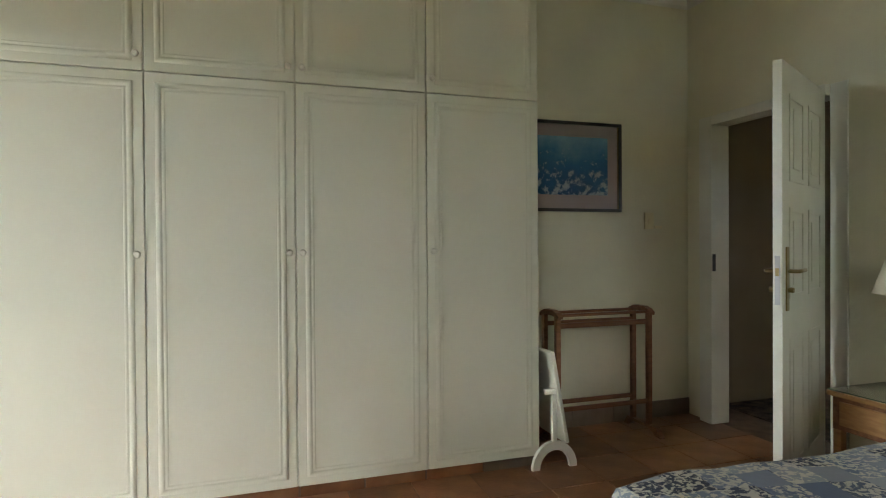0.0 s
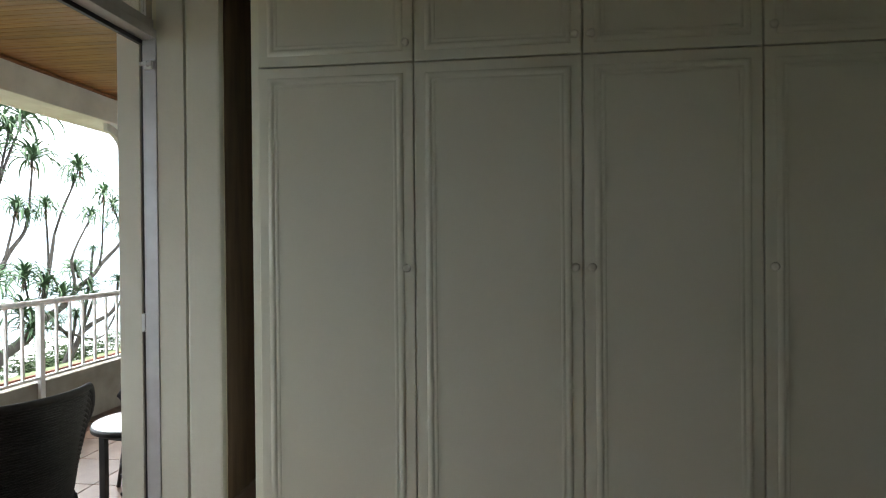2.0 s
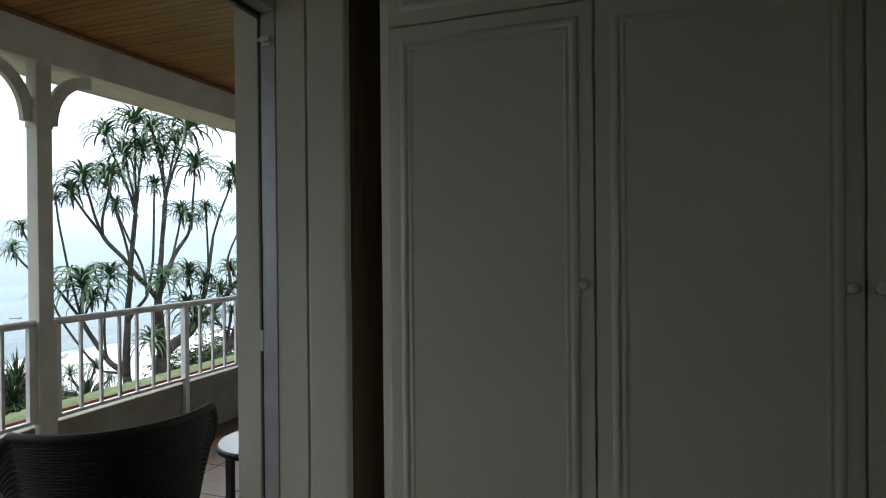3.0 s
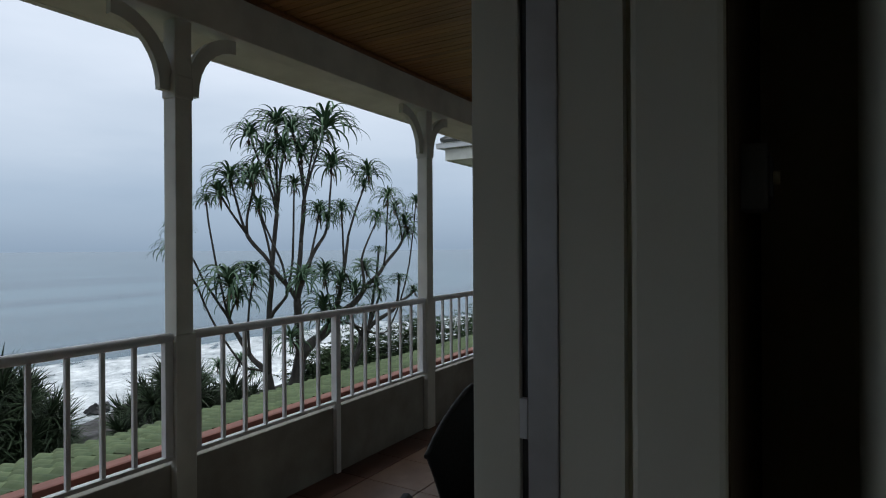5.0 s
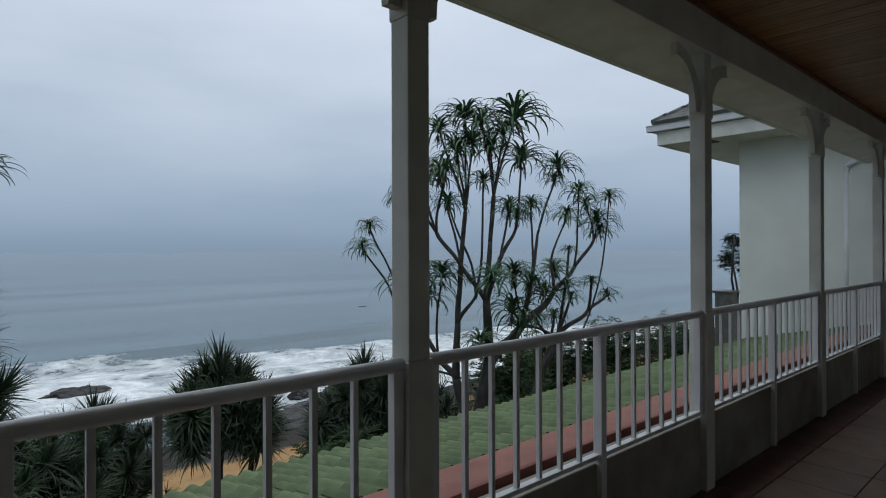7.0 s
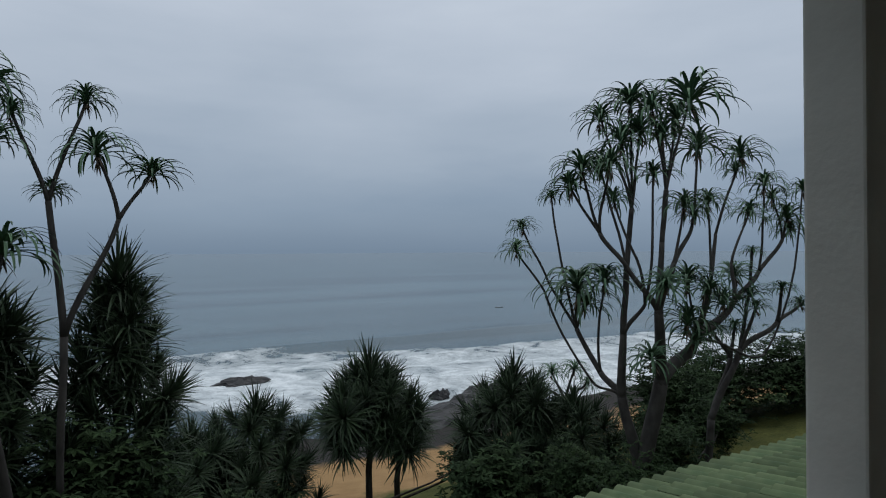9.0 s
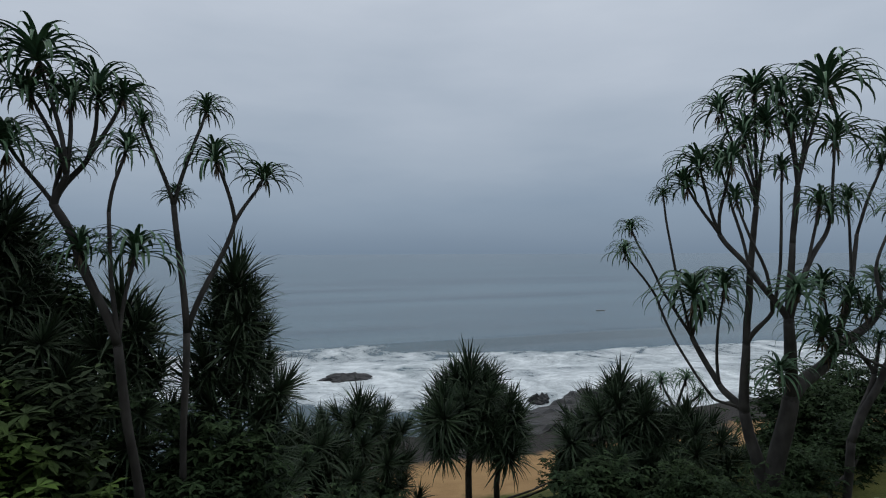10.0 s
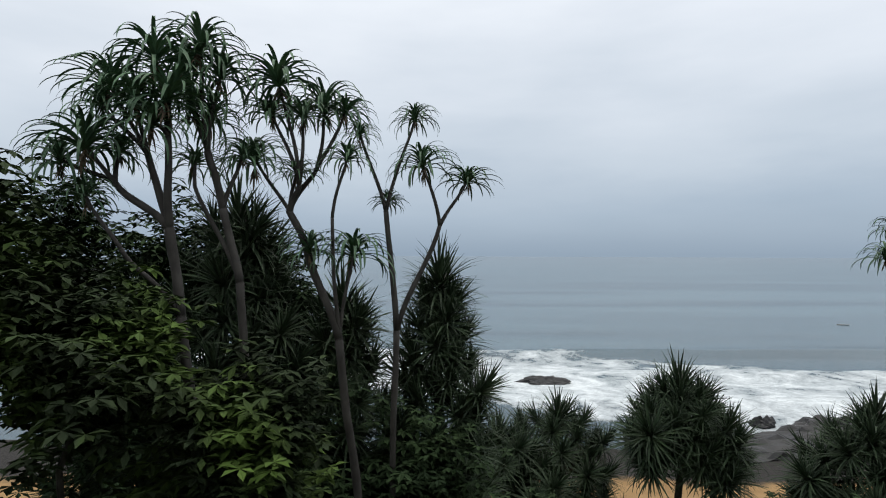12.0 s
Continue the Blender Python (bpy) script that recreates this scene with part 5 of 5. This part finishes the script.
STOUT_HEADS = ((-2.44, 4.48, 0.71, 3), (-2.15, 4.08, 0.64, 3), (-2.67, 4.13, 0.68, 3), (-2.27, 3.4, 0.56, 3), (-2.55, 3.56, 0.6, 3), (-2.5, 2.72, 0.45, 4), (-1.82, 2.83, 0.45, 2))
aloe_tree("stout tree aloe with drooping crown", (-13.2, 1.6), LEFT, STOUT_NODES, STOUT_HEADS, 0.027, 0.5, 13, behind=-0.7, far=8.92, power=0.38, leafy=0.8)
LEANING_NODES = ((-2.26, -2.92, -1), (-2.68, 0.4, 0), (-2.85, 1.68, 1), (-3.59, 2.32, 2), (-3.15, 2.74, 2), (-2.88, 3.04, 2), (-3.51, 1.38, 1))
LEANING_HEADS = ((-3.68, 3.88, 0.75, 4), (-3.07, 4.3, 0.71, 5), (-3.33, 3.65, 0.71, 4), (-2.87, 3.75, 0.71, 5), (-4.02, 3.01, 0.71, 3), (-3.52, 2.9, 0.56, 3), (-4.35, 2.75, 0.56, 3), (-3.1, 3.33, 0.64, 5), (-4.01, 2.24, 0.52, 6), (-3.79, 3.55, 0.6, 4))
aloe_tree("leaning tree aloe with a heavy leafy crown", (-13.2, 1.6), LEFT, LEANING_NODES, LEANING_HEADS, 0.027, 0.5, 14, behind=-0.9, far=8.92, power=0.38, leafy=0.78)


def spear_head(seed):
    """Stiff sword leaves bursting from one point."""
    rnd, bm = random.Random(seed), bmesh.new()
    for k in range(80):
        s = k / 80
        blade(bm, (0, 0, 0.1 * (1 - s)), k * 2.39996, math.radians(86 - 112 * s + rnd.uniform(-8, 8)), rnd.uniform(0.65, 1.0), rnd.uniform(0.022, 0.032), math.radians(rnd.uniform(10, 45) + 45 * s), 4)
    return bm


SPEARS = [finish(spear_head(s), "leaf_head", PANDAN) for s in range(4)]


def screw_pine(label, at, top, heads, radius, size, seed, foot=None, bulge=1.0):
    """A clump of sword-leaved heads round bare stems: one at the top, the others in the clump's outline below it."""
    rnd = random.Random(seed)
    t = thing("screw_pine", label, "tree", "screw pines")
    g = ground_z(*at)
    low = g + 0.8 if foot is None else foot
    stem = bmesh.new()
    tube(stem, [(at[0] + 0.1 * math.sin(k), at[1] + 0.08 * math.cos(2 * k), g - 0.1 + (top - 0.4 - g) * k / 6) for k in range(7)], [0.13 - 0.008 * k for k in range(7)], 9)
    part("trunk", stem, BARK, t, smooth=True)
    for k in range(heads):
        if k == 0:
            p, e = Vector((*at, top - 1.1 * size)), 0
        else:
            s = (k / heads) ** 0.9
            e = k * 2.39996 + rnd.uniform(-0.3, 0.3)
            rr = radius * (0.2 + 0.8 * min(1, s * 2.2) * bulge) * rnd.uniform(0.55, 1.05)
            p = Vector((at[0] + rr * math.cos(e), at[1] + rr * math.sin(e), top - 0.9 * size - (top - 0.9 * size - low) * s))
        lean = 0 if k == 0 else rnd.uniform(15, 50)
        m = Matrix.Translation(p) @ pose(0, 0, 0, 0, 0, math.degrees(e)) @ pose(0, 0, 0, 0, lean, 0) @ Matrix.Scale(size * (1.4 if k == 0 else rnd.uniform(0.8, 1.15)), 4)
        shared("leaf_head", SPEARS[rnd.randrange(4)], t, m)
    return t


screw_pine("screw pine with a round spiky crown on a bare stem", (-22.9, 10.3), -1.95, 44, 1.6, 1.25, 1, foot=-5.6)
screw_pine("low screw pine clump above the beach", (-24.3, 12.0), -4.5, 16, 0.9, 0.95, 2, foot=-6.2)
screw_pine("low screw pine clump above the beach", (-25.9, 7.05), -3.75, 48, 2.3, 1.1, 3, foot=-8.0)
screw_pine("low screw pine clump above the beach", (-24.3, 4.7), -4.1, 48, 2.4, 1.1, 4, foot=-8.0)
screw_pine("broad screw pine thicket on the slope", (-19.0, 13.7), -2.1, 60, 1.7, 1.0, 5)
screw_pine("broad screw pine thicket on the slope", (-18.0, 15.3), -3.0, 44, 1.7, 0.9, 6)
screw_pine("dark column of screw pine leaves", (-15.2, 2.7), 1.5, 70, 0.85, 0.82, 7, foot=-4.5)
screw_pine("dark column of screw pine leaves", (-15.0, 0.95), 1.0, 56, 1.0, 0.85, 8, foot=-4.5)
screw_pine("tall dark screw pine behind the aloes", (-14.6, -0.85), 2.6, 84, 1.25, 0.9, 9, foot=-4.0)
screw_pine("tall dark screw pine behind the aloes", (-14.8, -2.6), 1.2, 50, 1.2, 0.9, 10, foot=-4.5)


def leaf_cloud(bm, centre, size, count, leaf, rnd, hollow=0.3):
    """Many small leaves in whorls through an uneven crown."""
    c = Vector(centre)
    for k in range(count):
        d = Vector((rnd.gauss(0, 1), rnd.gauss(0, 1), rnd.gauss(0, 1))).normalized()
        lump = 0.72 + 0.55 * noise.noise(d * 2.1 + c)
        s = hollow + (1 - hollow) * rnd.random()
        p = c + Vector((d.x * size[0], d.y * size[1], d.z * size[2])) * s * lump
        yaw0 = rnd.uniform(0, 6.3)
        for j in range(6):
            yaw, el = yaw0 + j * 1.05, rnd.uniform(-0.5, 0.35)
            f = Vector((math.cos(yaw) * math.cos(el), math.sin(yaw) * math.cos(el), math.sin(el)))
            w = Vector((-math.sin(yaw), math.cos(yaw), 0)) * leaf * 0.2
            ln = leaf * rnd.uniform(0.5, 1.15)
            a, b, m2, m1 = p, p + f * ln - Vector((0, 0, ln * 0.18)), p + f * ln * 0.6 + w, p + f * ln * 0.6 - w
            vs = [bm.verts.new(v) for v in (a, m1, b, m2)]
            bm.faces.new(vs)
    return bm


def bush(name, label, at, lobes, count, leaf, material, seed, stems=5):
    rnd = random.Random(seed)
    t = thing(name, label, "shrub" if name == "shrub" else "tree")
    crown = bmesh.new()
    for c, size in lobes:
        leaf_cloud(crown, c, size, count, leaf, rnd)
    part("crown", crown, material, t)
    st = bmesh.new()
    g = Vector((*at, ground_z(*at) - 0.1))
    for k in range(stems):
        c, size = lobes[k % len(lobes)]
        e = Vector(c) + Vector((rnd.uniform(-0.4, 0.4), rnd.uniform(-0.4, 0.4), 0.2))
        tube(st, [g.lerp(e, s / 5) + Vector((0.12 * math.sin(3 * s + k), 0.12 * math.cos(2 * s + k), 0)) for s in range(6)], [0.07 - 0.01 * s for s in range(6)], 7)
    part("trunk", st, BARK, t, smooth=True)
    return t


bush("broadleaf_tree", "leafy broadleaf tree with whorled bright green leaves", (-9.6, -1.3),
     (((-9.6, -2.0, 1.1), (1.3, 1.4, 1.4)), ((-10.2, -0.7, 0.1), (1.3, 1.3, 1.2)), ((-10.6, 0.7, -0.6), (1.1, 1.1, 1.1)), ((-9.2, -2.4, -0.5), (1.4, 1.4, 1.5)), ((-10.2, 0.9, -2.4), (1.5, 1.8, 1.3)), ((-9.4, -0.8, -1.9), (1.5, 1.8, 1.5)), ((-11.2, -1.9, 0.5), (1.2, 1.2, 1.3)), ((-10.4, -2.6, 1.45), (1.3, 1.4, 1.3)), ((-10.8, -1.3, 0.3), (1.2, 1.2, 1.2)), ((-11.0, 0.3, -1.4), (1.3, 1.5, 1.5)), ((-10.2, -0.6, -3.2), (1.6, 2.0, 1.6))),
     900, 0.2, BROAD, 21, 6)
bush("shrub", "dense dark shrub under the tree aloes", (-13.6, 1.0), (((-13.8, 2.4, -2.8), (1.4, 1.6, 2.0)), ((-14.0, 0.2, -2.4), (1.5, 1.9, 2.3)), ((-13.6, -2.2, -1.8), (1.6, 2.0, 2.6)), ((-12.6, 2.2, -4.2), (1.6, 2.2, 1.4))), 1100, 0.2, SHRUB, 22)
bush("shrub", "dense dark shrub behind the aloes", (-15.5, -3.5), (((-15.5, -3.5, -1.0), (2.0, 2.4, 2.8)), ((-16.0, -0.5, -1.6), (1.6, 2.2, 2.6)), ((-15.6, -2.4, 0.8), (1.6, 1.8, 2.2)), ((-15.4, -4.4, 1.4), (1.8, 1.8, 2.2)), ((-15.8, -0.6, 0.2), (1.3, 1.4, 1.8))), 1100, 0.22, SHRUB, 23)
bush("shrub", "dark coastal shrub on the bank", (-20.5, 5.5), (((-20.5, 5.0, -6.6), (1.8, 2.8, 1.3)), ((-22.5, 6.8, -7.4), (1.8, 2.2, 1.2)), ((-21.5, 3.0, -6.4), (2.0, 2.6, 1.4)), ((-21.0, 13.5, -6.2), (1.8, 1.6, 1.3)), ((-22.0, 16.6, -6.6), (2.0, 2.0, 1.4))), 1100, 0.2, SHRUB, 24)
bush("shrub", "dark undergrowth round the feet of the tall aloe", (-13.4, 13.6), (((-13.0, 12.9, -4.0), (1.3, 1.5, 1.0)), ((-14.4, 15.2, -3.9), (1.3, 1.5, 1.1)), ((-14.8, 17.8, -3.8), (0.9, 1.1, 1.0)), ((-15.4, 13.2, -4.6), (1.4, 1.4, 1.1))), 700, 0.16, SHRUB, 26, 4)
for k, (x, y, z, sx, sy, sz) in enumerate(((-20.8, 24.6, -4.4, 1.9, 2.2, 1.4), (-18.5, 20.5, -3.7, 2.4, 2.8, 1.5), (-18.4, 28.0, -3.2, 2.6, 3.0, 1.5), (-20.5, 26, -3.9, 3.0, 3.6, 1.7), (-13.5, 28, -3.0, 3.0, 3.5, 1.6), (-18.0, 34, -3.5, 3.5, 4.5, 1.8),
                                            (-17.0, 11.5, -4.9, 1.5, 1.8, 1.3))):
    bush("shrub", "rounded dark green coastal shrub", (x, y), (((x, y, z), (sx, sy, sz)), ((x + 0.8, y - 1.0, z - 1.0), (sx, sy, sz)), ((x - 0.9, y + 0.8, z - 1.2), (sx, sy, sz))), 560, 0.24, SHRUB, 40 + k)
bush("broadleaf_tree", "small grey-green tree beside the house wing", (-9.1, 19.6), (((-9.2, 19.5, 1.45), (0.42, 0.5, 0.45)), ((-9.1, 19.8, 0.85), (0.42, 0.5, 0.5)), ((-9.35, 19.4, 0.95), (0.35, 0.4, 0.45))), 90, 0.13, SHRUB, 60, 3)

# ---- floor tiles, last ----
tile_in = finish(box_bm(0.003, 0.33, 0.003, 0.33, -0.012, 0, bevel=0.002), "tile", TILE_IN)
for i in range(-5, 9):
    for j in range(-9, 11):
        x, y = 0.408 + 0.333 * (i - 1), 0.1 + 0.333 * j - 0.265
        if X0 - 0.3 < x < 3.0 and Y0 - 0.1 < y < 3.3:
            shared("tile", tile_in, floor, pose(x, y, FLOOR))
tile_out = finish(box_bm(0.004, 0.473, 0.004, 0.473, -0.014, 0, bevel=0.003), "tile", TILE_OUT)
tile_edge = finish(box_bm(0.004, 0.277, 0.004, 0.473, -0.014, 0, bevel=0.003), "tile", TILE_EDGE)
for j in range(-7, 27):
    shared("tile", tile_edge, floor_v, pose(-4.42, 1.98 + 0.477 * j, OUT))
    for i in range(5):
        shared("tile", tile_out if i < 4 else tile_edge, floor_v, pose(-4.138 + 0.477 * i, 1.98 + 0.477 * j, OUT))
